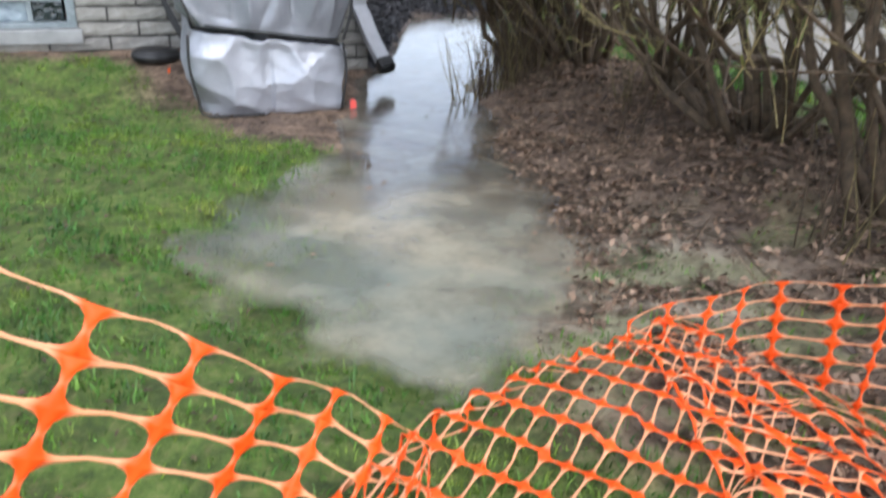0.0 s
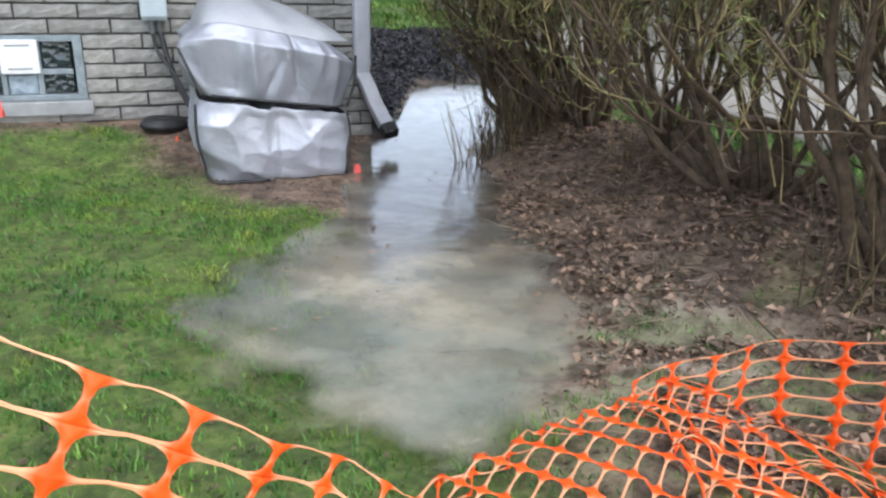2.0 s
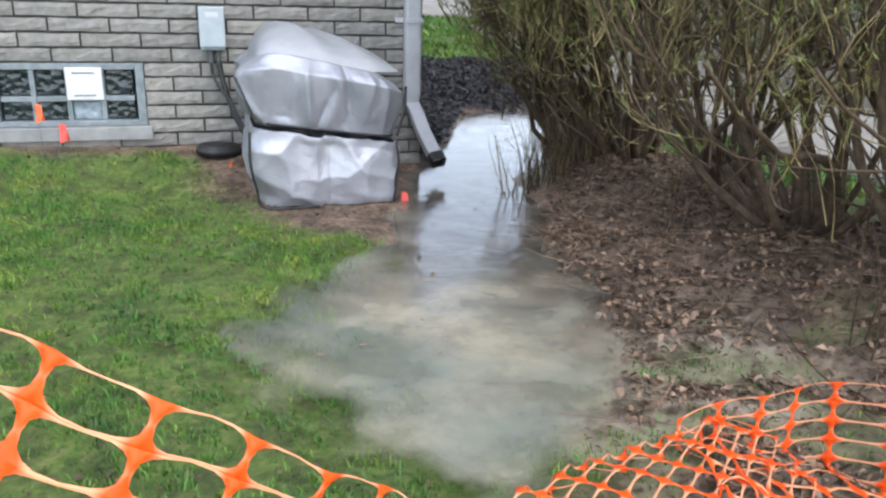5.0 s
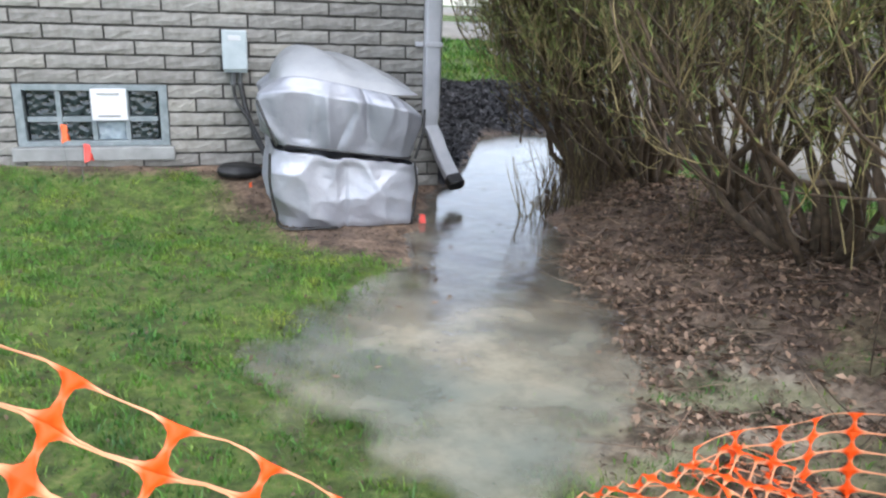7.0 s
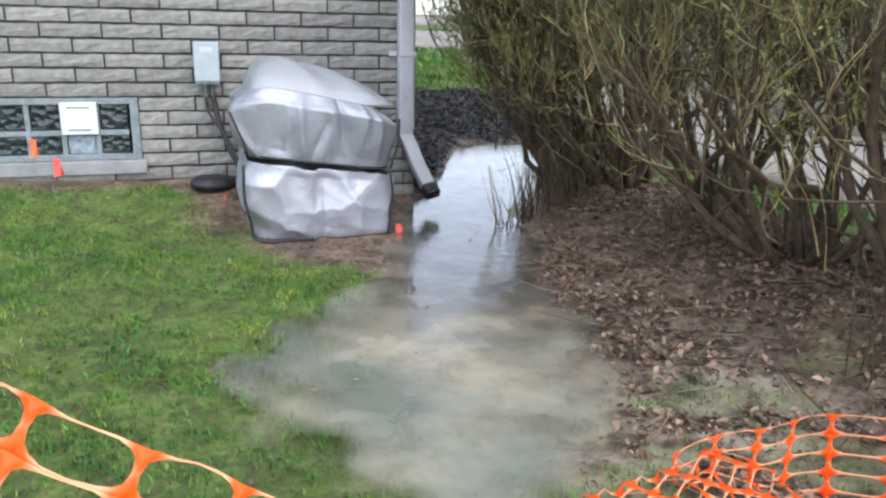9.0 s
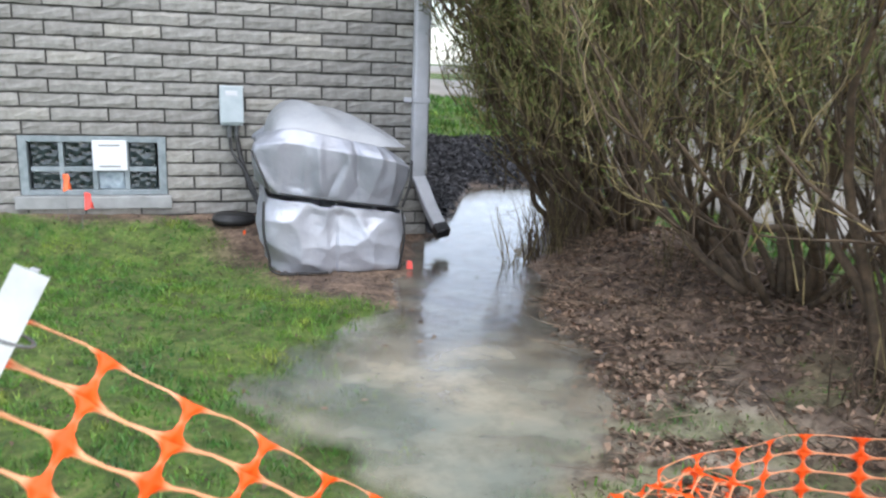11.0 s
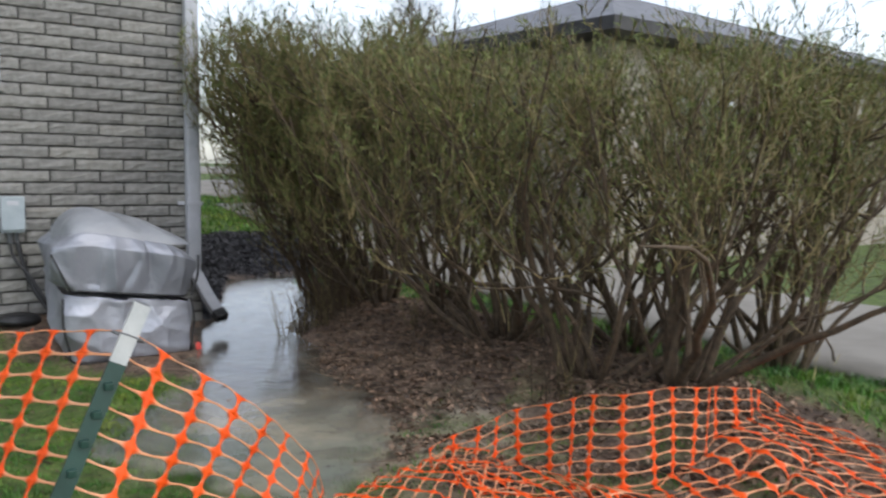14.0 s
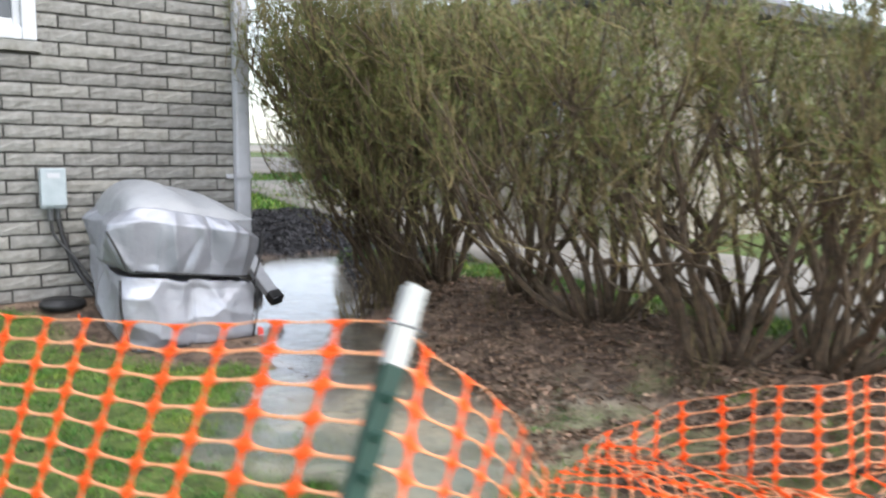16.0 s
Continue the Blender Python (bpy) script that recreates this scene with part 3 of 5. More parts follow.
def upper_window():
    x0, x1, z0, z1 = UWIN
    w = empty("window_2", (x0 + x1) / 2, 0, z0)
    tagged(w, "white framed upper window above a brick sill", "window", kind="structure")
    fr = bmesh.new()
    t = 0.075
    for b in ((x0, x0 + t, z0, z1), (x1 - t, x1, z0, z1), (x0 + t, x1 - t, z1 - t, z1), (x0 + t, x1 - t, z0, z0 + t)):
        box_bm(b[0], b[1], -0.035, 0.10, b[2], b[3], 0.008, fr)
    part("window_frame", local(fr, w), M_WHITE, w)
    sash = bmesh.new()
    s = 0.04
    a0, a1, c0, c1 = x0 + t, x1 - t, z0 + t, z1 - t
    for b in ((a0, a0 + s, c0, c1), (a1 - s, a1, c0, c1), (a0 + s, a1 - s, c1 - s, c1), (a0 + s, a1 - s, c0, c0 + s)):
        box_bm(b[0], b[1], 0.0, 0.07, b[2], b[3], 0.005, sash)
    part("sash", local(sash, w), M_WHITE, w)
    part("pane", local(box_bm(a0 + s, a1 - s, 0.03, 0.04, c0 + s, c1 - s), w), M_PANE, w, "dark reflecting pane")
    part("window_sill", local(box_bm(x0 - 0.02, x1 + 0.02, -0.03, 0.10, z0 - 0.06, z0 - 0.002, 0.006), w), M_BRICK_FAR, w, "weathered brick sill")
    return w


basement_window()
upper_window()


# ---- things on the wall ----
def downspout():
    d = empty("downspout", -0.075, 0, 0.1)
    tagged(d, "pale grey metal downspout with a black-mouthed elbow", "downspout")

    def channel(path, sx, sy):
        bm = bmesh.new()
        rings = []
        for (px, py, pz), (nx2, ny2, nz2) in path:
            nrm = Vector((nx2, ny2, nz2)).normalized()
            ex = Vector((1, 0, 0)) if abs(nrm.x) < 0.8 else Vector((0, 1, 0))
            ex = (ex - nrm * ex.dot(nrm)).normalized()
            ey = nrm.cross(ex)
            ring = []
            for k in range(16):
                w = 2 * math.pi * k / 16
                cx, cy = math.cos(w), math.sin(w)
                q = 0.35
                ring.append(bm.verts.new(Vector((px, py, pz)) + ex * (sx * math.copysign(abs(cx) ** q, cx)) + ey * (sy * math.copysign(abs(cy) ** q, cy))))
            rings.append(ring)
        for r0, r1 in zip(rings[:-1], rings[1:]):
            for k in range(16):
                bm.faces.new((r0[k], r0[(k + 1) % 16], r1[(k + 1) % 16], r1[k]))
        return bm

    x, y = -0.073, -0.048
    pipe = channel([((x, y, WALL_TOP - 0.02), (0, 0, -1)), ((x, y, 0.30), (0, 0, -1))], 0.049, 0.036)
    part("pipe", local(pipe, d), M_DOWNSPOUT, d)
    el = channel([((x, y, 0.31), (0, 0, -1)), ((x, y - 0.003, 0.255), (0.05, -0.1, -1)), ((x + 0.02, y - 0.05, 0.19), (0.2, -0.5, -0.9)), ((x + 0.042, y - 0.14, 0.09), (0.22, -0.75, -0.75)), ((x + 0.065, y - 0.24, 0.01), (0.25, -0.8, -0.65)), ((x + 0.078, y - 0.30, -0.03), (0.25, -0.8, -0.6))], 0.043, 0.032)
    part("elbow", local(el, d), M_DOWNSPOUT, d, "dirty white elbow")
    # The darkness inside the open spout end, drawn as a black sleeve.
    mouth = channel([((x + 0.074, y - 0.28, -0.017), (0.25, -0.8, -0.6)), ((x + 0.087, y - 0.335, -0.055), (0.25, -0.8, -0.55))], 0.047, 0.036)
    part("mouth", local(mouth, d), M_BLACK, d, "black sleeve standing in for the dark opening")
    for z in (0.735, 2.3):
        part("strap", local(box_bm(x - 0.055, x + 0.055, -0.0905, -0.0845, z - 0.014, z + 0.014, 0.002), d), M_DOWNSPOUT, d)
        part("strap_tab", local(box_bm(x - 0.10, x - 0.05, -0.03, -0.0225, z - 0.014, z + 0.014, 0.002), d), M_DOWNSPOUT, d)
    return d


def disconnect_box():
    x0, x1, z0, z1 = -1.283, -1.155, 0.560, 0.785
    b = empty("disconnect_box", (x0 + x1) / 2, 0, z0)
    tagged(b, "pale grey electrical disconnect box on the brick", "electrical box")
    part("body", local(box_bm(x0, x1, -0.075, -0.018, z0, z1, 0.006), b), M_BOX, b)
    lid = part("lid", local(box_bm(x0 - 0.004, x1 + 0.004, -0.092, -0.073, z0 + 0.015, z1 + 0.006, 0.008), b), M_BOX, b)
    part("label_plate", local(box_bm(x0 + 0.03, x1 - 0.03, -0.095, -0.0915, z1 - 0.05, z1 - 0.022, 0.001), b), M_WHITE, lid)
    for xc, r in ((-1.235, 0.017), (-1.195, 0.012)):
        v, f = tube([(xc, -0.045, z0 + 0.01), (xc, -0.045, z0 - 0.05), (xc, -0.047, z0 - 0.07)], r, 10)
        mesh_object("conduit_fitting", [Vector(p) - b.location for p in v], f, M_CONDUIT, b)
    return b


def whip(name, pts, r, material, label, cat):
    v, f = tube(pts, r, 10)
    o = mesh_object(name, v, f, material, smooth=True)
    return tagged(o, label, cat)


def smooth_path(ctrl, n=40):
    P = [Vector(c) for c in ctrl]
    P = [P[0] * 2 - P[1]] + P + [P[-1] * 2 - P[-2]]
    out = []
    for i in range(1, len(P) - 2):
        for k in range(n):
            t = k / n
            a, b, c, d = P[i - 1], P[i], P[i + 1], P[i + 2]
            out.append(0.5 * (2 * b + (c - a) * t + (2 * a - 5 * b + 4 * c - d) * t * t + (3 * b - a - 3 * c + d) * t ** 3))
    out.append(P[-2])
    return out


downspout()
disconnect_box()
whip("conduit_whip", smooth_path([(-1.235, -0.047, 0.50), (-1.22, -0.06, 0.40), (-1.14, -0.16, 0.28), (-1.08, -0.30, 0.15)], 10), 0.009, M_BLACK, "black flexible conduit running down the brick", "conduit")
whip("refrigerant_line", smooth_path([(-1.195, -0.047, 0.50), (-1.17, -0.07, 0.36), (-1.12, -0.14, 0.20), (-1.06, -0.28, 0.08)], 10), 0.015, M_BLACK, "thick black insulated line curving to the unit", "pipe")


def rubber_pad():
    bm = bmesh.new()
    bmesh.ops.create_cone(bm, cap_ends=True, segments=36, radius1=0.135, radius2=0.125, depth=0.05)
    bmesh.ops.bevel(bm, geom=[e for e in bm.edges if abs(e.verts[0].co.z - e.verts[1].co.z) < 1e-5], offset=0.012, segments=2, affect="EDGES")
    o = part("splash_pad", bm, M_BLACK, smooth=True)
    o.matrix_world = pose(-1.22, -0.20, float(ground_height(-1.22, -0.20)) + 0.022, 4, 3, 20) @ Matrix.Diagonal((1, 0.75, 1, 1))
    return tagged(o, "flat round black rubber pad on the soil", "pad")


rubber_pad()


# ---- covered unit ----
CX, CY = -0.715, -0.565                       # middle of the covered unit
CW, CD = 0.365, 0.365                         # half width, half depth


def cover_ring(n=144):
    """One loop round the cover: a square with rounded corners, evenly spaced along its length."""
    w = np.linspace(0, 2 * math.pi, 20001) + math.pi / 4
    x, y = (np.sign(f(w)) * np.abs(f(w)) ** 0.28 for f in (np.cos, np.sin))
    d = np.concatenate([[0], np.cumsum(np.hypot(np.diff(x), np.diff(y)))])
    at = np.interp(np.arange(n) / n * d[-1], d, np.arange(len(d)))
    return [(float(np.interp(k, np.arange(len(d)), x)), float(np.interp(k, np.arange(len(d)), y)), 0.0) for k in at]


def panels(seed, count, tall):
    """Random panels of an unrolled stiff sheet: place, slope both ways and offset of each."""
    r = random.Random(seed)
    return [(r.uniform(0, 2.86), r.uniform(-0.02, tall + 0.02), r.gauss(0, 0.22), r.gauss(0, 0.22), r.gauss(0, 0.007)) for _ in range(count)]


def crumple(rows, s, t, tall_ones):
    """Relief of the sheet at distance s round it and height t: hollow panels that meet in sharp ridges."""
    best = np.full(np.shape(s), -9.0)
    for cs, ct, gs, gt, off in rows:
        ds = (s - cs + 1.43) % 2.86 - 1.43
        dt = (t - ct) * tall_ones
        best = np.maximum(best, off + gs * ds + gt * dt - 2.3 * (ds * ds + dt * dt))
    return 0.020 - best


def cover_sheet(z_of, scale_of, rows, n, seed, count, tall, tall_ones, amp, cap, pleats=0):
    """A stiff sheet pulled round the unit, with long sharp creases."""
    base = cover_ring(n)
    marks, fine = panels(seed, count, tall), panels(seed + 1, count * 3, tall)
    dist = np.cumsum([0.0] + [math.hypot((b[0] - a[0]) * CW, (b[1] - a[1]) * CD) for a, b in zip(base[:-1], base[1:])])
    r = random.Random(seed)
    ridges = [(r.uniform(0, 2.86), r.uniform(-0.16, 0.16), r.uniform(0.010, 0.024), r.choice((-1, 1, 1)) * r.uniform(0.010, 0.022), r.uniform(0.2, 0.8)) for _ in range(pleats)]
    bm = bmesh.new()
    rings = []
    for i in range(rows + 1):
        t = i / rows
        high = np.full(n, t * tall)
        lift = (amp * crumple(marks, dist, high, tall_ones) + 0.34 * crumple(fine, dist, high, tall_ones) - 0.022) * min(1.0, 0.2 + 6 * min(t, 1 - t))
        for at, drift, wide, tall_, mid in ridges:
            ds = (dist - at - drift * (t - 0.5) + 1.43) % 2.86 - 1.43
            lift = lift + tall_ * np.exp(-np.abs(ds) / wide) * max(0.0, 1 - ((t - mid) / 0.55) ** 2)
        ring = []
        for (sx, sy, w), f in zip(base, lift):
            q = scale_of(t, w, sx, sy)
            ring.append(bm.verts.new((CX + sx * (CW * q + f), CY + sy * (CD * q + f), z_of(t, w, sx, sy))))
        rings.append(ring)
    for r0, r1 in zip(rings[:-1], rings[1:]):
        for k in range(n):
            bm.faces.new((r0[k], r0[(k + 1) % n], r1[(k + 1) % n], r1[k]))
    if cap:
        bm.faces.new(rings[-1])
    return bm


def covered_unit():
    c = empty("covered_unit", CX, CY, -0.10)
    tagged(c, "outdoor unit under a creased silver tarp with dark piping", "covered unit")

    def seam(sx):
        return 0.255 - 0.045 * sx

    lower = cover_sheet(lambda t, w, sx, sy: float(ground_height(CX + sx * CW, CY + sy * CD)) + 0.006 + t * (seam(sx) + 0.10) * (1 if t < 1 else 0.99),
                        lambda t, w, sx, sy: 0.95 + 0.12 * math.sin(math.pi * min(1, t * 0.9)) ** 0.8 - 0.03 * t - 0.06 * (1 - t) * (sx < 0), 44, 300, 7, 72, 0.36, 1.0, 0.75, False)
    part("lower_cover", local(lower, c), M_TARP, c, "crumpled bright silver skirt", True)
    upper = cover_sheet(lambda t, w, sx, sy: seam(sx) - 0.012 + t * (0.33 - 0.02 * sx) + 0.05 * t * (1 if sy < 0 else 1.4) * abs(sx) ** 6 * -1,
                        lambda t, w, sx, sy: 0.93 + 0.17 * math.sin(math.pi * min(1, t * 0.62)) * (0.55 + 0.45 * abs(sx * sy)) - 0.16 * max(0, t - 0.80) / 0.20, 40, 300, 23, 34, 0.34, 0.5, 0.85, True, 34)
    part("upper_cover", local(upper, c), M_TARPHOOD, c, "silver hood with vertical folds", True)

    bm = bmesh.new()
    nx_, ny_ = 28, 24
    g = []
    for i in range(nx_ + 1):
        col = []
        for j in range(ny_ + 1):
            u, v = -1 + 2 * i / nx_, -1 + 2 * j / ny_
            dome = max(0.0, (1 - abs(u) ** 3.2)) ** 0.55 * max(0.0, (1 - abs(v) ** 3.2)) ** 0.55
            lean = 0.62 - 0.38 * u
            z = 0.525 + dome * 0.27 * lean + 0.012 * math.sin(9 * u + 4 * v) * dome
            col.append(bm.verts.new((CX + 0.01 + u * CW * 0.97, CY + 0.02 + v * CD * 0.94, z)))
        g.append(col)
    for i in range(nx_):
        for j in range(ny_):
            bm.faces.new((g[i][j], g[i + 1][j], g[i + 1][j + 1], g[i][j + 1]))
    part("top_sheet", local(bm, c), M_TARPTOP, c, "dull pale grey sheet bulging over the top", True)

    def piping(name, pts, r):
        v, f = tube(pts, r, 6)
        mesh_object(name, [Vector(p) - c.location for p in v], f, M_BLACK, c, "dark sewn piping", True)

    def rim(t0, zf, k):
        pts = []
        for sx, sy, w in cover_ring() + cover_ring()[:1]:
            z = zf(sx)
            pts.append((CX + sx * (CW * k - 0.012), CY + sy * (CD * k - 0.012), z))
        return pts

    piping("seam_piping", rim(0, lambda sx: seam(sx) - 0.006, 0.985), 0.0055)
    gz = float(ground_height(CX, CY - CD))
    piping("corner_piping", smooth_path([(CX - CW * 1.02, CY - CD * 0.97, 0.25), (CX - CW * 1.03, CY - CD * 1.0, 0.10), (CX - CW * 0.96, CY - CD * 0.98, -0.03), (CX - CW * 0.86, CY - CD * 0.98, gz + 0.012), (CX - 0.05, CY - CD * 1.0, gz + 0.008)], 8), 0.007)
    piping("corner_piping", smooth_path([(CX + CW * 0.93, CY - CD * 0.98, 0.20), (CX + CW * 0.97, CY - CD * 1.0, 0.06), (CX + CW * 0.91, CY - CD * 0.96, gz + 0.01)], 8), 0.006)
    piping("hood_piping", smooth_path([(CX - CW * 1.16, CY - CD * 0.90, 0.50), (CX - CW * 1.05, CY - CD * 1.02, 0.40), (CX - CW * 0.93, CY - CD * 1.04, 0.29)], 8), 0.007)
    piping("hood_piping", smooth_path([(CX + CW * 1.06, CY - CD * 0.98, 0.46), (CX + CW * 1.03, CY - CD * 1.02, 0.34), (CX + CW * 0.93, CY - CD * 1.0, 0.215)], 8), 0.007)
    return c


covered_unit()


# ---- marking flags ----
def marking_flag(x, y, lean, turn, height, material, label):
    z = float(ground_height(x, y))
    f = empty("marking_flag", x, y, z)
    tagged(f, label, "flag", "utility flags by the wall")
    v, fc = tube([(0, 0, -0.03), (lean * 0.5, 0, height * 0.55), (lean, 0, height)], 0.0018, 5)
    mesh_object("wire", v, fc, M_WIRE, f)
    vs, fs, g = [], [], min(1.0, 0.35 + height / 0.3)
    for i in range(7):
        for k in range(5):
            u, w = i / 6 * g, k / 4 * g
            vs.append((lean + 0.060 * u * math.cos(turn) + 0.014 * math.sin(5 * u), 0.060 * u * math.sin(turn) + 0.014 * math.cos(4 * u + 2 * w), height - 0.10 * w * (1 - 0.6 * u) - 0.06 * u * u))
    for i in range(6):
        for k in range(4):
            a = i * 5 + k
            fs.append((a, a + 1, a + 6, a + 5))
    p = mesh_object("pennant", vs, fs, material, f)
    s = p.modifiers.new("thick", "SOLIDIFY")
    s.thickness = 0.0012
    return f


marking_flag(-2.12, -0.16, -0.02, 0.6, 0.26, M_FLAG, "small orange utility flag on a wire by the window")
marking_flag(-2.04, -0.26, 0.02, 0.4, 0.20, M_FLAG_RED, "small red utility flag drooping on its wire")
marking_flag(-0.33, -0.84, 0.01, 0.6, 0.045, M_FLAG_RED, "small red utility flag beside the tarp")
marking_flag(-1.16, -0.34, 0.0, 3.0, 0.03, M_FLAG, "orange flag lying low on wet soil")

# ---- orange safety net ----
# The net runs from the lawn to a leaning post, drops to the ground, lies folded there, and stands up again
# as a low curtain. Each piece has a top edge and a way down from it.
TAUT_TOP = [(-2.30, -2.55, 0.56), (-2.10, -2.92, 0.58), (-1.90, -3.30, 0.60), (-1.70, -3.68, 0.63), (-1.495, -4.055, 0.682)]
TAUT_FOOT = [(-2.40, -2.60, -0.13), (-2.26, -2.98, -0.13), (-2.13, -3.38, -0.13), (-2.02, -3.80, -0.13), (-1.89, -4.25, -0.13)]
FALL_TOP = [(-1.495, -4.055, 0.682), (-1.385, -4.02, 0.592), (-1.295, -4.005, 0.532), (-1.205, -3.98, 0.458), (-1.108, -3.945, 0.366), (-1.005, -3.87, 0.252), (-0.93, -3.775, 0.118), (-0.885, -3.68, 0.01), (-0.85, -3.56, -0.08)]
FALL_FOOT = [(-1.89, -4.25, -0.13), (-1.76, -4.25, -0.13), (-1.65, -4.25, -0.13), (-1.53, -4.25, -0.12), (-1.42, -4.26, -0.12), (-1.33, -4.26, -0.12), (-1.24, -4.27, -0.12), (-1.16, -4.28, -0.12), (-1.08, -4.28, -0.12)]
FOLD_LINE = [(-1.40, -3.86), (-0.98, -3.56), (-0.75, -3.42), (-0.50, -3.31), (-0.19, -3.25), (0.08, -3.26), (0.20, -3.36), (0.60, -3.62)]
CURTAIN_TOP = [(-0.22, -3.27, -0.06), (-0.06, -3.29, -0.01), (0.06, -3.37, 0.05), (0.12, -3.50, 0.115), (0.17, -3.64, 0.17), (0.25, -3.76, 0.20), (0.37, -3.845, 0.22), (0.62, -3.86, 0.195), (0.90, -3.84, 0.15), (1.10, -3.83, 0.09), (1.22, -3.93, -0.01), (1.22, -4.12, -0.07)]
NET_LENGTH = 0.106                          # a cell's length along the strands


def catmull(table, u):
    """Smooth interpolation in a table of rows at whole steps."""
    i = int(min(max(math.floor(u), 0), len(table) - 2))
    t = u - i
    p = [np.array(table[min(max(k, 0), len(table) - 1)], float) for k in (i - 1, i, i + 1, i + 2)]
    return 0.5 * (2 * p[1] + (p[2] - p[0]) * t + (2 * p[0] - 5 * p[1] + 4 * p[2] - p[3]) * t * t + (3 * p[1] - p[0] - 3 * p[2] + p[3]) * t ** 3)


def along(table):
    """A function for the point at a share of a table's length, and that length."""
    us = np.linspace(0, len(table) - 1, 200)
    pts = np.array([catmull(table, u) for u in us])
    s = np.concatenate([[0], np.cumsum(np.linalg.norm(np.diff(pts, axis=0), axis=1))])
    return lambda g: np.array([np.interp(g * s[-1], s, pts[:, k]) for k in range(3)]), s[-1]


def on_ground(p, lift=0.012):
    p[2] = max(p[2], float(ground_height(p[0], p[1])) + lift)
    return p


def hung(top, foot, slack):
    """A sheet that hangs straight from a top edge to a foot line."""
    a, la = along(top)
    b, _ = along(foot)

    def at(u, v):
        p = a(u) * (1 - v) + b(u) * v
        p[1] += 0.008 * math.sin(u * 31 + v * 4) + slack * 0.02 * math.sin(u * 17 + v * 9)
        p[2] -= 0.004 * math.sin(u * 40) ** 2 * (1 - v)
        return on_ground(p)
    return at, la


def folded():
    """The part that has slumped flat: it lies askew on the grass and turns back under itself along a fold."""
    fx, fy = zip(*FOLD_LINE)

    def at(u, v):
        a, b = 0.08 + 1.66 * u, -0.34 + 1.08 * v
        x = 0.12 - 0.76 * a + 0.65 * b + 0.012 * math.sin(7 * a + 9 * b)
        y = -2.93 - 0.65 * a - 0.76 * b + 0.012 * math.sin(10 * b - 5 * a)
        edge = float(np.interp(x, fx, fy))
        under = y > edge
        if x > 0.0 or y > edge + 0.10 or y < -4.36:
            return None
        if under:
            y = 2 * edge - y
            x += 0.10 * (edge - y)
        near = max(0.0, 1 - (edge - y) / 0.30)
        rise = (0.02 + 0.035 * float(sstep(-0.35, 0.18, x))) * near ** 1.4
        z = float(ground_height(x, y)) + 0.012
        if not under:
            z += 0.014 + rise + 0.018 * (0.5 + 0.5 * math.sin(13 * u + 8 * v)) * (1 - near)
        else:
            z += 0.7 * rise * near
        return np.array([x, y, z])
    return at


def curtain():
    """A low standing fold that reaches the ground and then lies crumpled towards the walk."""
    a, la = along(CURTAIN_TOP)

    def at(u, v):
        q = a(u)
        g = float(ground_height(q[0], q[1]))
        rise = max(0.02, q[2] - g) + 0.03
        s = v * 0.98
        p = q.copy()
        hang = min(s, rise)
        p[2] = q[2] - hang
        rest = s - hang
        p[0] += -0.10 * hang - 0.16 * rest + 0.02 * math.sin(u * 26 + v * 5)
        p[1] += -0.12 * hang - 0.80 * rest + 0.015 * math.sin(u * 41)
        if rest > 0:
            wave = 0.5 + 0.5 * math.sin(s * 30 + 3.5 * math.sin(u * 9))
            p[2] = float(ground_height(p[0], p[1])) + 0.012 + 0.055 * wave * min(1.0, rest * 6) * (0.6 + 0.4 * math.sin(u * 19 + 2))
            p[1] += 0.03 * math.sin(s * 30 + 3.5 * math.sin(u * 9) + 1.2)
        return on_ground(p)
    return at, la


def hole(k, n, rib, strand, q):
    """One point of a cell's rim and of its rounded opening."""
    w = 2 * math.pi * k / n
    c, s = math.cos(w), math.sin(w)
    m = max(abs(c), abs(s))
    return (0.5 * c / m, 0.5 * s / m), ((0.5 - rib) * math.copysign(abs(c) ** q, c), (0.5 - strand) * math.copysign(abs(s) ** q, s))


def safety_net(at, nu, nv, rib, strand, label, q=0.62):
    """Cells with rounded openings: broad ribs across, thin strands along."""
    K = 16
    rim_ = [hole(k, K, rib, strand, q) for k in range(K)]
    net = empty("safety_net", *[float(c) for c in at(0.6, 0.6)])
    tagged(net, label, "safety net")
    o = np.array(net.location)
    for name, rows in (("edge_band", range(0, 1)), ("mesh_sheet", range(1, nv))):
        verts, faces, uvs = [], [], []
        for i in range(nu):
            for j in rows:
                base = len(verts)
                cell = [at((i + a + 0.5) / nu, (j + b + 0.5) / nv) for pair in rim_ for a, b in pair]
                if any(p is None for p in cell):
                    continue
                verts += [p - o for p in cell]
                for pair in rim_:
                    for a, b in pair:
                        uvs.append((0.5 - abs(a), 0.5 - abs(b)))
                for k in range(K):
                    k2 = (k + 1) % K
                    faces.append((base + 2 * k, base + 2 * k2, base + 2 * k2 + 1, base + 2 * k + 1))
        raw = np.array(faces)
        _, first, weld = np.unique(np.round(np.array(verts), 6), axis=0, return_index=True, return_inverse=True)
        fs = weld.ravel()[raw]
        ob = fast_mesh(name, np.array(verts)[first], fs, M_NET, net)
        layer_uv = ob.data.uv_layers.new(name="cell")
        layer_uv.data.foreach_set("uv", np.array(uvs, dtype=np.float32)[raw.ravel()].ravel())
        s = ob.modifiers.new("thick", "SOLIDIFY")
        s.thickness = 0.0024
        s.offset = 0
    return net


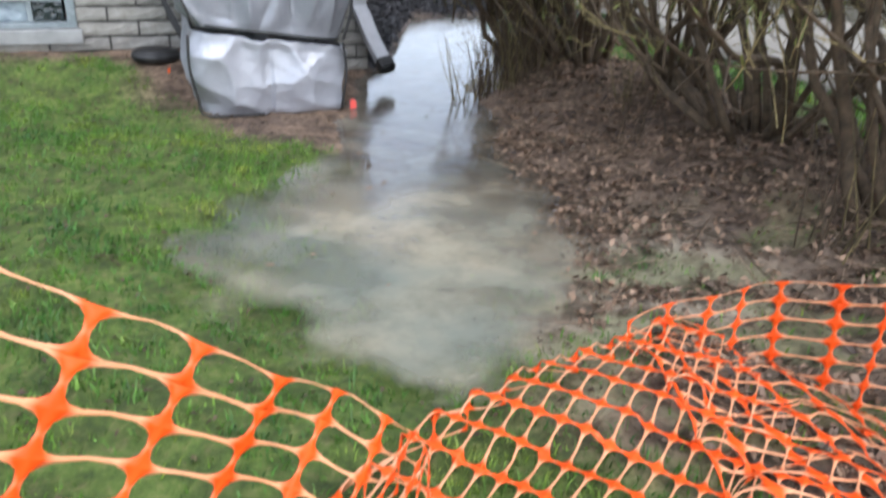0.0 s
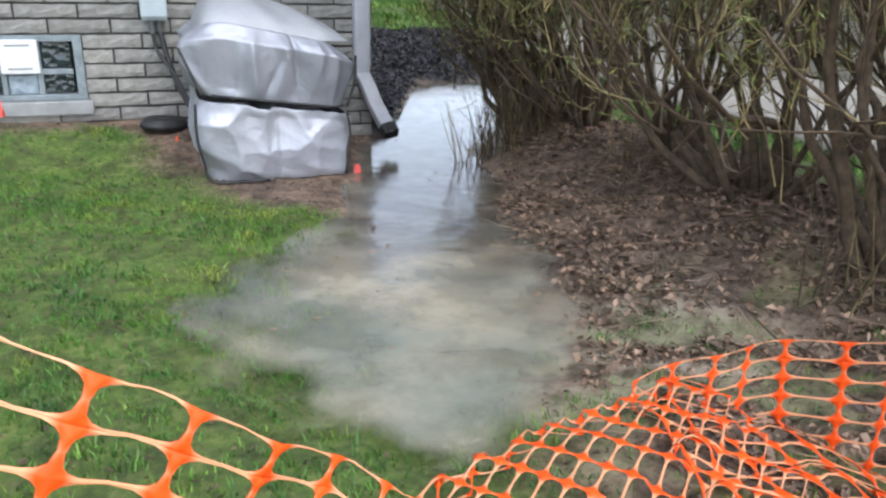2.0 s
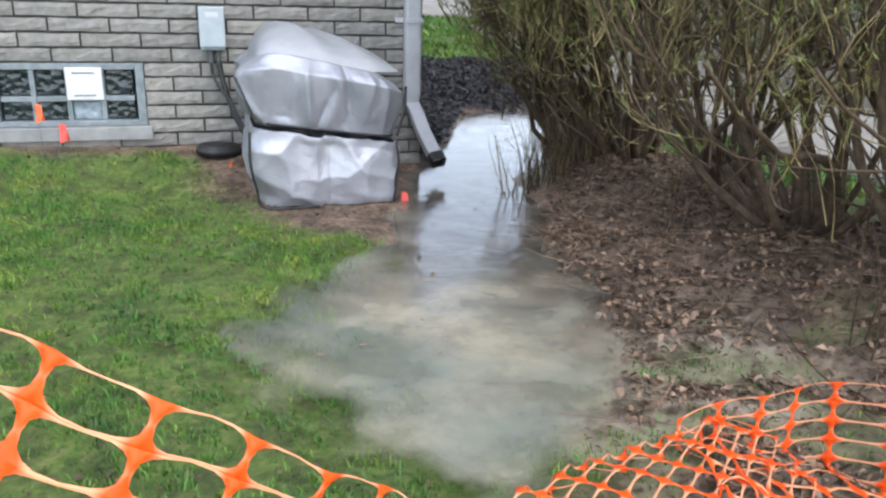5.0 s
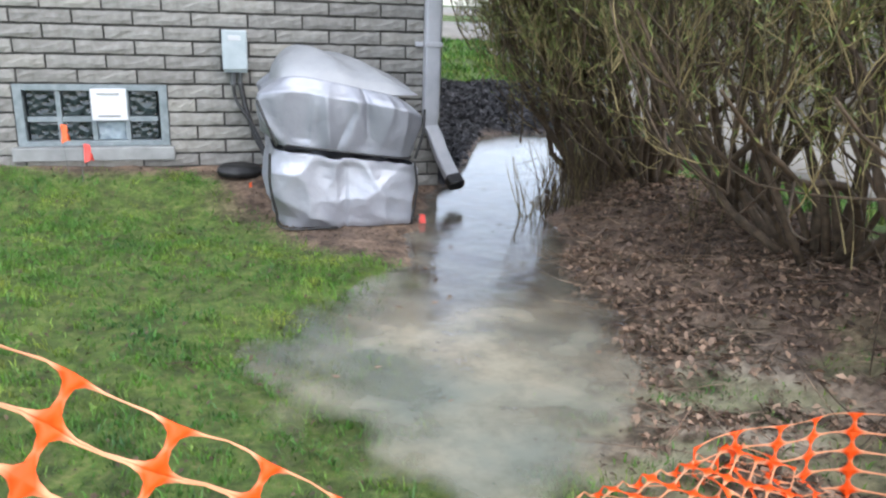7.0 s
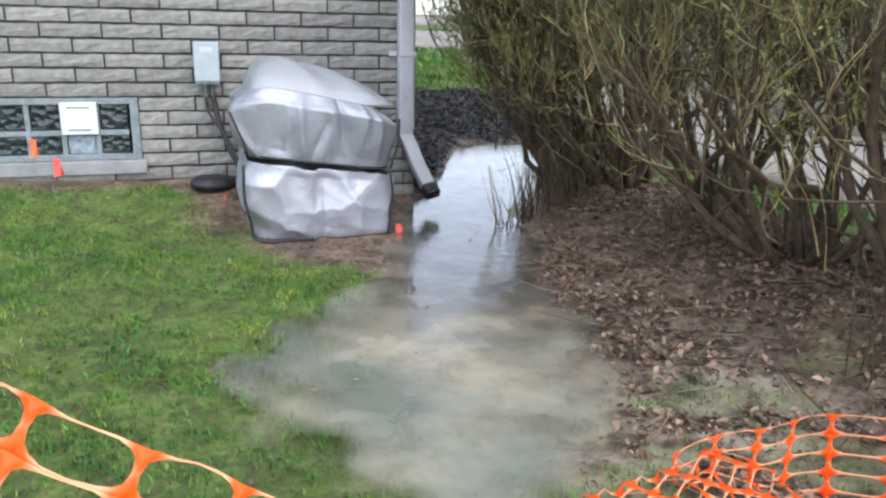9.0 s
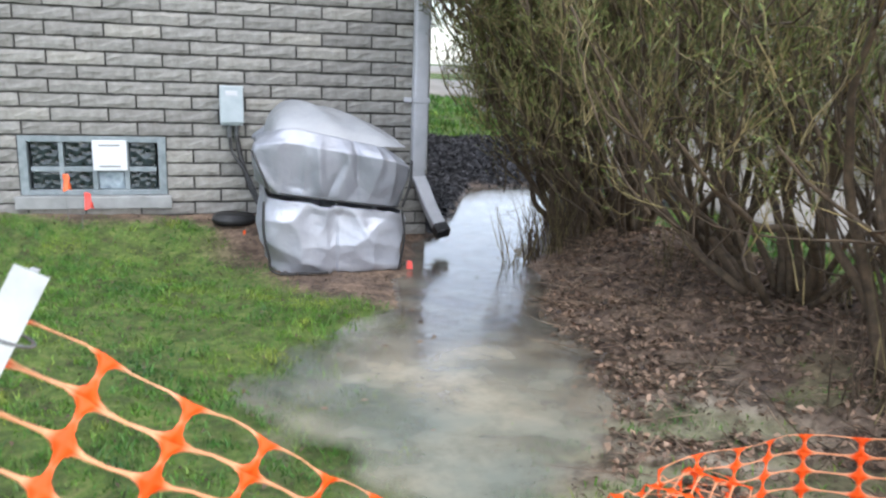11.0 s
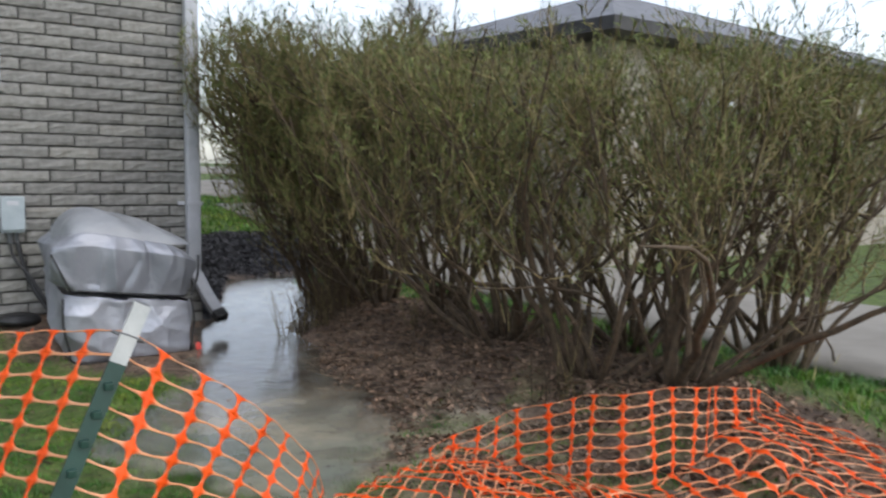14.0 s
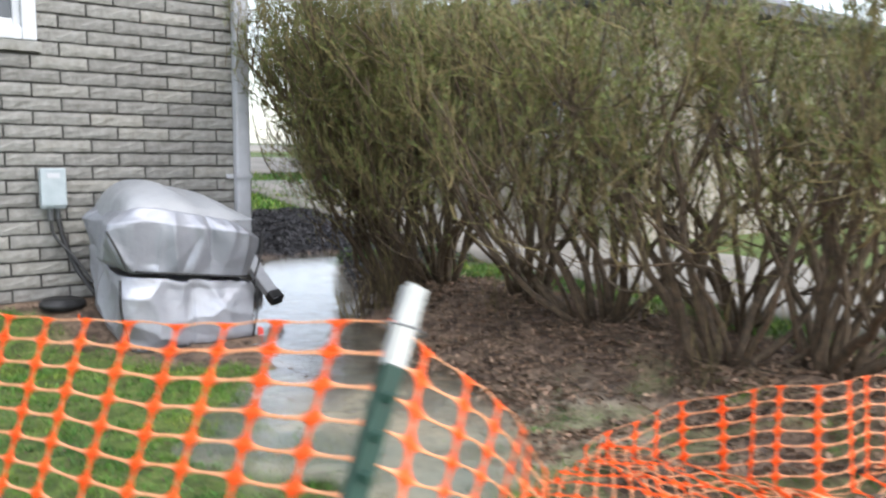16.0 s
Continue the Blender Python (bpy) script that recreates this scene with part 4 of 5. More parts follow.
sheet, size = hung(TAUT_TOP, TAUT_FOOT, 0.0)
safety_net(sheet, round(size / NET_LENGTH), 18, 0.026, 0.045, "taut orange plastic safety net tied to a post", 0.58)
sheet, size = hung(FALL_TOP, FALL_FOOT, 0.6)
safety_net(sheet, round(size / NET_LENGTH), 18, 0.034, 0.034, "orange plastic safety net dropping from its post to the ground")
safety_net(folded(), 16, 23, 0.026, 0.040, "slumped orange plastic safety net folded over wet grass")
sheet, size = curtain()
safety_net(sheet, round(size / NET_LENGTH), 21, 0.035, 0.035, "low curtain of sagging orange plastic safety net", 0.68)


def fence_post(base, top, label, white):
    p = empty("fence_post", *base)
    tagged(p, label, "post", "steel posts of the net fence")
    b, t = Vector(base), Vector(top)
    axis = (t - b).normalized()
    ex = axis.cross(Vector((0, 1, 0))).normalized()
    ey = axis.cross(ex)
    prof = [(-0.017, -0.006), (0.017, -0.006), (0.017, 0.0), (0.004, 0.0), (0.004, 0.028), (-0.004, 0.028), (-0.004, 0.0), (-0.017, 0.0)]

    def bar(name, a, c, material, label2=""):
        bm = bmesh.new()
        ends = []
        for q in (a, c):
            o = b + axis * q - b
            ends.append([bm.verts.new(o + ex * x - ey * y) for x, y in prof])
        for k in range(8):
            bm.faces.new((ends[0][k], ends[0][(k + 1) % 8], ends[1][(k + 1) % 8], ends[1][k]))
        bm.faces.new(ends[0][::-1])
        bm.faces.new(ends[1])
        bmesh.ops.recalc_face_normals(bm, faces=bm.faces)
        part(name, bm, material, p, label2)

    ln = (t - b).length
    bar("shaft", -0.15, ln - white, M_POST)
    bar("tip", ln - white + 0.001, ln, M_POSTTOP, "white painted tip")
    for q in np.arange(0.12, ln - white - 0.04, 0.055):
        o = axis * q
        bm = box_bm(-0.008, 0.008, -0.008, 0.006, -0.007, 0.007, 0.002)
        bmesh.ops.translate(bm, verts=bm.verts, vec=o + ey * 0.008)
        part("stud", bm, M_POST, p)
    o = axis * (ln - white + 0.055)
    v, f = tube([o + (ex * math.cos(w) + ey * math.sin(w)) * 0.032 for w in np.linspace(0, 2 * math.pi, 17)], 0.002, 5, False)
    mesh_object("tie_wire", v, f, M_WIRE, p)
    return p


fence_post((-1.92, -4.245, -0.15), (-1.472, -4.066, 0.727), "leaning green steel post with a white tip", 0.122)
fence_post((1.10, -4.44, -0.13), (1.12, -4.44, 0.46), "dark green steel post standing at the lawn", 0.02)


# ---- hedge ----
def prisms(P0, P1, R0, R1):
    """Three-sided tapered sticks for arrays of ends and radii: verts and quads."""
    D = P1 - P0
    L = np.linalg.norm(D, axis=1, keepdims=True) + 1e-9
    D = D / L
    ref = np.where(np.abs(D[:, 2:3]) < 0.9, np.array([[0, 0, 1.0]]), np.array([[1.0, 0, 0]]))
    A = np.cross(D, ref)
    A /= np.linalg.norm(A, axis=1, keepdims=True) + 1e-9
    B = np.cross(D, A)
    n = len(P0)
    V = np.zeros((n, 6, 3))
    for k in range(3):
        w = 2 * math.pi * k / 3
        o = A * math.cos(w) + B * math.sin(w)
        V[:, k] = P0 + o * R0[:, None]
        V[:, 3 + k] = P1 + o * R1[:, None]
    base = (np.arange(n) * 6)[:, None]
    F = np.concatenate([base + np.array([[k, (k + 1) % 3, 3 + (k + 1) % 3, 3 + k]]) for k in range(3)], 0)
    return V.reshape(-1, 3), F


def unit(v):
    return v / (np.linalg.norm(v, axis=-1, keepdims=True) + 1e-9)


def grow(rng, starts, dirs, lengths, r0, r1, steps, up, wander):
    """Polylines that wander and bend upward: points (n, steps+1, 3) and radii."""
    n = len(starts)
    pts = np.zeros((n, steps + 1, 3))
    pts[:, 0] = starts
    d = dirs.copy()
    for s in range(steps):
        d = unit(d + rng.normal(0, wander, (n, 3)) + np.array([0, 0, up]))
        pts[:, s + 1] = pts[:, s] + d * (lengths / steps)[:, None]
    rad = r0[:, None] + (r1 - r0)[:, None] * np.linspace(0, 1, steps + 1)[None, :]
    return pts, rad


def sub(rng, pts, count, lo, hi):
    """Random points along polylines and the direction there."""
    n, m, _ = pts.shape
    i = np.repeat(np.arange(n), count)
    t = rng.uniform(lo, hi, len(i)) * (m - 1)
    k = np.minimum(t.astype(int), m - 2)
    f = (t - k)[:, None]
    a, b = pts[i, k], pts[i, k + 1]
    return a + (b - a) * f, unit(b - a), t / (m - 1)


def segs(pts, rad):
    n, m, _ = pts.shape
    return pts[:, :-1].reshape(-1, 3), pts[:, 1:].reshape(-1, 3), rad[:, :-1].ravel(), rad[:, 1:].ravel()


def hedge_edge(y, z):
    """Where the canopy ends towards the house: it overhangs, so the limit moves in lower down."""
    w = sstep(-1.9, -1.1, y)
    return w * (-0.22 + 0.32 * (y > -0.03) + 0.42 * np.clip(1.5 - z, 0, 2)) + (1 - w) * (-0.10 + 1.7 * np.clip(0.52 - z, 0, 0.45))


def shrub(seed, x, y, stems, spread, height, lean, label, top, fork):
    rng = np.random.default_rng(seed)
    z = float(ground_height(x, y)) - 0.03
    e = empty("shrub", x, y, z)
    tagged(e, label, "shrub", "overgrown hedge along the yard")
    az = rng.uniform(0, 2 * math.pi, stems)
    tilt = np.radians(rng.uniform(6, spread, stems))
    d = np.stack([np.sin(tilt) * np.cos(az) + lean[0], np.sin(tilt) * np.sin(az) + lean[1], np.cos(tilt)], 1)
    st = np.stack([np.cos(az), np.sin(az), np.zeros(stems)], 1) * rng.uniform(0.02, 0.13, (stems, 1))
    p1, r1 = grow(rng, st, unit(d), rng.uniform(0.75, 1.0, stems) * height, rng.uniform(0.009, 0.027, stems), np.full(stems, 0.0045), 11, 0.055, 0.16)
    s2, d2, _ = sub(rng, p1, fork, 0.22, 0.97)
    n2 = len(s2)
    p2, r2 = grow(rng, s2, unit(d2 + rng.normal(0, 0.68, (n2, 3))), rng.uniform(0.3, 0.8, n2), np.full(n2, 0.0065), np.full(n2, 0.0022), 6, 0.17, 0.13)
    s3, d3, _ = sub(rng, p2, 8, 0.1, 1.0)
    n3 = len(s3)
    p3, r3 = grow(rng, s3, unit(d3 + rng.normal(0, 0.5, (n3, 3))), rng.uniform(0.12, 0.36, n3), np.full(n3, 0.0030), np.full(n3, 0.0015), 4, 0.16, 0.16)
    s4, d4, _ = sub(rng, p3, 3, 0.15, 1.0)
    n4 = len(s4)
    p4, r4 = grow(rng, s4, unit(d4 + rng.normal(0, 0.45, (n4, 3))), rng.uniform(0.07, 0.19, n4), np.full(n4, 0.0019), np.full(n4, 0.0010), 2, 0.15, 0.12)

    def clip(pts, rad, slack):
        lim = top - z + slack * rng.random(len(pts)) ** 3 + 0.04 * rng.normal(0, 1, len(pts))
        wx_, wy_, wz_ = pts[:, :, 0] + x, pts[:, :, 1] + y, pts[:, :, 2] + z
        edge = hedge_edge(wy_, wz_)
        ok = (pts[:, -1, 2] < lim) & (pts[:, :, 2].min(1) > 0.06) & (wx_ > edge).all(1) & (wy_.max(1) < 0.35)
        if slack > 0.2:
            ok &= rng.random(len(pts)) < np.clip((wz_.mean(1) - 0.34) / 1.1, 0.11, 0.88)
        else:
            ok &= rng.random(len(pts)) < np.clip(wz_.mean(1) / 0.9, 0.35, 1.0)
        return pts[ok], rad[ok]

    sx_, sy_, sz_ = p1[:, :, 0] + x, p1[:, :, 1] + y, p1[:, :, 2]
    ok1 = (sx_ > (hedge_edge(sy_, sz_ + z) - 0.04) * (sz_ > 0.12)).all(1) & (sz_[:, 5] > 0.32) & (sz_[:, -1] > 0.6)
    p1, r1 = p1[ok1], r1[ok1]
    p1[:, :, 2] = np.minimum(p1[:, :, 2], top - z + 0.05 * rng.random((len(p1), 1)))
    p2, r2 = clip(p2, r2, 0.16)
    p3, r3 = clip(p3, r3, 0.22)
    p4, r4 = clip(p4, r4, 0.22)
    for i in range(len(p1)):
        v, f = tube([Vector(q) for q in p1[i]], list(r1[i]), 7)
        mesh_object("stem", v, f, M_BARK, e, "", True)
    v, f = prisms(*segs(p2, r2))
    tagged(fast_mesh("branching", v, f, M_BARK, e), kind="stuff")
    parts = [segs(p3, r3), segs(p4, r4)]
    v, f = prisms(*[np.concatenate(a) for a in zip(*parts)])
    tw = fast_mesh("twig_growth", v, f, M_TWIG, e)
    tagged(tw, "fine olive-brown twigs", kind="stuff")
    # narrow leaves, most of them on the outer twigs
    s5, d5, _ = sub(rng, p4, 9, 0.1, 1.0)
    zz = s5[:, 2] + z
    ok = rng.random(len(s5)) < np.clip(0.15 + 0.65 * (zz - 0.1) / 1.2, 0.1, 0.9)
    s5, d5 = s5[ok], d5[ok]
    n5 = len(s5)
    ld = unit(d5 + rng.normal(0, 0.38, (n5, 3)))
    sd = unit(np.cross(ld, rng.normal(0, 1, (n5, 3))))
    ln, wd = rng.uniform(0.018, 0.055, (n5, 1)), rng.uniform(0.0016, 0.0034, (n5, 1))
    q = np.stack([s5, s5 + ld * ln * 0.5 + sd * wd, s5 + ld * ln, s5 + ld * ln * 0.5 - sd * wd], 1).reshape(-1, 3)
    lf = fast_mesh("foliage", q, np.arange(n5 * 4).reshape(-1, 4), M_LEAF, e)
    tagged(lf, "narrow olive-green leaves", kind="stuff")
    return e


SHRUBS = [
    (11, 1.08, -3.42, 20, 76, 1.80, (0.14, -0.04), 1.58, 7),
    (12, 0.84, -3.10, 14, 64, 1.75, (-0.16, 0.0), 1.60, 7),
    (13, 0.98, -2.20, 20, 64, 2.05, (-0.40, 0.06), 1.68, 7),
    (14, 1.20, -1.45, 14, 50, 2.00, (-0.34, 0.0), 1.78, 7),
    (15, 0.98, -0.78, 24, 48, 2.20, (-0.44, 0.05), 1.90, 11),
    (19, 0.92, -0.36, 26, 40, 2.25, (-0.52, 0.0), 1.96, 12),
    (20, 0.95, -0.52, 16, 24, 2.35, (-0.62, 0.04), 1.94, 12),
    (16, 1.25, -0.45, 14, 46, 2.05, (-0.16, 0.0), 1.96, 9),
    (18, 1.50, -2.75, 12, 55, 1.9, (0.10, 0.0), 1.68, 6),
    (17, 1.85, -3.45, 20, 58, 1.95, (0.05, 0.0), 1.64, 8),
]
for sd, x, y, stems, spread, height, lean, top, fork in SHRUBS:
    shrub(sd, x, y, stems, spread, height, lean, "overgrown upright shrub with olive twigs and sparse leaves", top, fork)


def reeds(seed, x, y, n, h):
    """A tuft of thin upright shoots standing at the water's edge."""
    rng = np.random.default_rng(seed)
    z = float(ground_height(x, y)) - 0.02
    st = np.stack([rng.normal(0, 0.06, n), rng.normal(0, 0.06, n), np.zeros(n)], 1)
    d = unit(np.stack([rng.normal(0, 0.22, n), rng.normal(0, 0.22, n), np.ones(n)], 1))
    p, r = grow(rng, st, d, rng.uniform(0.5, 1.0, n) * h, np.full(n, 0.0035), np.full(n, 0.0012), 6, 0.0, 0.06)
    v, f = prisms(*segs(p, r))
    o = fast_mesh("shoot_tuft", v, f, M_BARK if seed % 2 else M_TWIG)
    o.location = (x, y, z)
    return tagged(o, "tuft of thin bare shoots at the water's edge", "plant", kind="stuff")


for k, (x, y, n, h) in enumerate([(0.36, -0.78, 16, 0.42), (0.50, -0.70, 46, 0.5), (0.60, -0.76, 40, 0.45), (0.68, -0.80, 60, 0.55), (0.78, -0.66, 50, 0.6), (0.59, -3.03, 7, 0.6), (0.66, -3.11, 7, 0.65), (0.67, -1.94, 5, 0.4), (0.82, -1.62, 9, 0.45), (1.00, -1.95, 8, 0.5), (1.18, -2.3, 10, 0.6), (1.3, -2.7, 12, 0.6)]):
    reeds(40 + k, x, y, n, h)


# ---- neighbouring house ----
def neighbour_house():
    cx, cy, zt = 5.25, 0.95, 2.75           # nearest corner and eave height
    h = empty("neighbour_house", cx, cy, 0)
    tagged(h, "single-storey beige brick house with a grey hip roof", "house")
    d1 = Vector((-0.06, 1.0, 0)).normalized()      # along the facade towards the street
    d2 = Vector((1.0, 0.0, 0)).normalized()     # along the facade away from the hedge
    L1, L2 = 6.6, 8.0
    o = Vector((0, 0, 0))

    def prism(poly, z0, z1):
        bm = bmesh.new()
        lo = [bm.verts.new((p.x, p.y, z0)) for p in poly]
        hi = [bm.verts.new((p.x, p.y, z1)) for p in poly]
        k = len(poly)
        for i in range(k):
            bm.faces.new((lo[i], lo[(i + 1) % k], hi[(i + 1) % k], hi[i]))
        bm.faces.new(hi)
        bm.faces.new(lo[::-1])
        bmesh.ops.recalc_face_normals(bm, faces=bm.faces)
        return bm

    def quad(a, b, c, d, e=0.0):
        return [o + d1 * a + d2 * c, o + d1 * b + d2 * c, o + d1 * b + d2 * d, o + d1 * a + d2 * d]

    part("wall", prism(quad(0, L1, 0, L2), -0.4, zt - 0.15), M_FARWALL, h)
    g = 0.5
    part("eave", prism(quad(-g, L1 + g, -g, L2 + g), zt - 0.148, zt), M_FASCIA, h, "dark eave and gutter")
    r = bmesh.new()
    b = [r.verts.new((p.x, p.y, zt + 0.003)) for p in quad(-g, L1 + g, -g, L2 + g)]
    m0, m1 = o + d1 * 3.0 + d2 * 3.4, o + d1 * (L1 - 3.0) + d2 * 3.4
    t0, t1 = r.verts.new((m0.x, m0.y, zt + 1.35)), r.verts.new((m1.x, m1.y, zt + 1.35))
    for f in ((b[0], b[1], t1, t0), (b[1], b[2], t1), (b[2], b[3], t0, t1), (b[3], b[0], t0)):
        r.faces.new(f)
    r.faces.new(b[::-1])
    bmesh.ops.recalc_face_normals(r, faces=r.faces)
    part("roof", r, M_SHINGLE, h)

    def window(along, off, nrm, a, w, z0, z1):
        c = o + along * a + nrm * 0.02
        fr = bmesh.new()
        for (ua, ub, za, zb) in ((0, 0.07, z0, z1), (w - 0.07, w, z0, z1), (0.07, w - 0.07, z1 - 0.07, z1), (0.07, w - 0.07, z0, z0 + 0.07)):
            pts = [c + along * ua, c + along * ub]
            lo = [fr.verts.new((q.x + nrm.x * s, q.y + nrm.y * s, zz)) for q in pts for s in (0, 0.05) for zz in (za, zb)]
            for f in ((0, 1, 3, 2), (4, 6, 7, 5), (0, 4, 5, 1), (2, 3, 7, 6), (1, 5, 7, 3), (0, 2, 6, 4)):
                fr.faces.new([lo[i] for i in f])
        bmesh.ops.recalc_face_normals(fr, faces=fr.faces)
        wn_ = part("window", fr, M_WHITE, h)
        p, q = c + along * 0.07 + nrm * 0.01, c + along * (w - 0.07) + nrm * 0.01
        mesh_object("pane", [(p.x, p.y, z0 + 0.07), (q.x, q.y, z0 + 0.07), (q.x, q.y, z1 - 0.07), (p.x, p.y, z1 - 0.07)], [(0, 1, 2, 3)], M_PANE, wn_)

    n1 = Vector((-1.0, -0.06, 0)).normalized()
    n2 = Vector((0.0, -1.0, 0))
    window(d1, 0, n1, 1.2, 1.2, 1.1, 2.0)
    window(d2, 0, n2, 1.2, 1.4, 1.0, 2.0)
    return h


neighbour_house()

# driveway between the two plots and the street behind
def slab(name, poly, lift, label, cat):
    """A thin paved strip that follows the ground."""
    (x0, y0), (x1, y1), w = poly
    d = Vector((x1 - x0, y1 - y0, 0))
    ln = d.length
    d.normalize()
    s = Vector((-d.y, d.x, 0))
    n, m = max(2, int(ln / 0.5)), 6
    vs, fs = [], []
    for i in range(n + 1):
        for k in range(m + 1):
            p = Vector((x0, y0, 0)) + d * (ln * i / n) + s * (w * (k / m - 0.5))
            vs.append((p.x, p.y, float(ground_height(p.x, p.y)) + lift))
    for i in range(n):
        for k in range(m):
            a = i * (m + 1) + k
            fs.append((a, a + m + 1, a + m + 2, a + 1))
    o = mesh_object(name, vs, fs, M_ROAD, smooth=True)
    sol = o.modifiers.new("thick", "SOLIDIFY")
    sol.thickness = 0.08
    sol.offset = -1
    return tagged(o, label, cat, kind="structure")


slab("driveway", ((3.75, -9.0), (3.75, 7.0), 2.4), 0.05, "pale concrete driveway beside the hedge", "driveway")
slab("pavement", ((-20.0, 8.9), (30.0, 8.9), 1.8), 0.05, "pale concrete footpath across the front lawn", "pavement")
slab("road", ((-40.0, 14.0), (50.0, 14.0), 4.0), 0.02, "pale wet street beyond the lawn", "road")


def bare_tree(seed, x, y, h):
    rng = np.random.default_rng(seed)
    z = float(ground_height(x, y)) - 0.1
    e = empty("bare_tree", x, y, z)
    tagged(e, "leafless tree far behind the roofs", "tree")
    p0, r0 = grow(rng, np.zeros((1, 3)), np.array([[0, 0, 1.0]]), np.array([h * 0.75]), np.array([0.16]), np.array([0.04]), 10, 0.1, 0.06)
    v, f = tube([Vector(q) for q in p0[0]], list(r0[0]), 8)
    mesh_object("trunk", v, f, M_BARK, e, "", True)
    s, d, _ = sub(rng, p0, 26, 0.3, 1.0)
    p1, r1 = grow(rng, s, unit(d * 0.6 + rng.normal(0, 0.7, (26, 3))), rng.uniform(1.4, 3.0, 26), np.full(26, 0.05), np.full(26, 0.012), 7, 0.08, 0.13)
    s, d, _ = sub(rng, p1, 14, 0.2, 1.0)
    p2, r2 = grow(rng, s, unit(d + rng.normal(0, 0.6, (len(s), 3))), rng.uniform(0.5, 1.4, len(s)), np.full(len(s), 0.018), np.full(len(s), 0.006), 5, 0.06, 0.15)
    s, d, _ = sub(rng, p2, 5, 0.2, 1.0)
    p3, r3 = grow(rng, s, unit(d + rng.normal(0, 0.5, (len(s), 3))), rng.uniform(0.25, 0.6, len(s)), np.full(len(s), 0.008), np.full(len(s), 0.004), 3, 0.05, 0.15)
    v, f = prisms(*[np.concatenate(a) for a in zip(segs(p1, r1), segs(p2, r2), segs(p3, r3))])
    cr = fast_mesh("crown", v, f, M_BARK, e)
    tagged(cr, "bare branches")
    return e


bare_tree(71, 19.0, 26.0, 9.0)
bare_tree(72, 22.5, 30.0, 8.0)

# ---- mulch, litter, grass ----
def flat_bits(rng, n, xs, ys, keep, size, thick, lift, tilt):
    """Small bent flakes lying on the ground: arrays of quads."""
    x, y = rng.uniform(xs[0], xs[1], n), rng.uniform(ys[0], ys[1], n)
    ok = keep(x, y, rng)
    x, y = x[ok], y[ok]
    n = len(x)
    z = ground_height(x, y) + lift
    a = rng.uniform(0, 2 * math.pi, n)
    dx = unit(np.stack([np.cos(a), np.sin(a), rng.normal(0, tilt, n)], 1))
    dy = unit(np.stack([-np.sin(a), np.cos(a), rng.normal(0, tilt, n)], 1))
    L = rng.uniform(*size, (n, 1))
    W = L * rng.uniform(*thick, (n, 1))
    c = np.stack([x, y, z], 1)
    q = np.stack([c - dx * L, c + dy * W + np.array([0, 0, 0.006]), c + dx * L, c - dy * W + np.array([0, 0, 0.004])], 1)
    return q.reshape(-1, 3), np.arange(n * 4).reshape(-1, 4)


rng = np.random.default_rng(5)


def under_hedge(x, y, r):
    p = puddle(x, y)
    return (r.random(len(x)) < 0.35 + 0.65 * sstep(-0.3, 0.4, wob(x, y, 4.0, 6.0))) & (p < -0.02 + 0.15 * r.random(len(x))) & (lawn_amount(x, y) < 0.35) & (x > np.interp(y, [-3.4, -2.5, -1.2, 0.5], [-0.35, -0.05, 0.1, 0.35]))


v, f = flat_bits(rng, 46000, (-0.5, 2.1), (-4.7, 0.8), under_hedge, (0.005, 0.022), (0.25, 0.75), 0.010, 0.7)
tagged(fast_mesh("leaf_litter", v, f, M_LITTER), "wet brown dead leaves strewn under the hedge", "leaf litter", kind="stuff")
v, f = flat_bits(rng, 4500, (-0.4, 2.0), (-4.3, 0.7), under_hedge, (0.010, 0.030), (0.3, 0.8), 0.012, 0.5)
tagged(fast_mesh("dark_leaves", v, f, M_BARK), "blackened wet leaves and clods under the hedge", "leaf litter", kind="stuff")
v, f = flat_bits(rng, 9000, (-3.0, 0.4), (-3.6, -0.1), lambda x, y, r: (puddle(x, y) < 0.0) & (r.random(len(x)) < 0.25 + 0.5 * (lawn_amount(x, y) < 0.5)), (0.004, 0.013), (0.3, 0.7), 0.01, 0.35)
tagged(fast_mesh("soil_crumbs", v, f, M_BARK), "dark bits of soil and leaf on the lawn", "litter", kind="stuff")
v, f = flat_bits(rng, 90, (-1.3, 1.0), (-3.1, 1.2), lambda x, y, r: puddle(x, y) > 0.0, (0.006, 0.02), (0.35, 0.7), 0.0, 0.1)
v[:, 2] = WATER_Z + 0.002 + (v[:, 2] - v[:, 2].min()) * 0.02
tagged(fast_mesh("floating_leaves", v, f, M_LITTER), "dark leaf scraps floating on the puddle", "litter", kind="stuff")


def mulch_zone(x, y, r):
    return r.random(len(x)) < mulch_amount(x, y)


v, f = flat_bits(rng, 40000, (0.02, 3.2), (0.0, 4.3), mulch_zone, (0.012, 0.035), (0.25, 0.6), 0.02, 0.6)
tagged(fast_mesh("mulch", v, f, M_MULCH), "dark wet bark mulch beside the house", "mulch", kind="stuff")


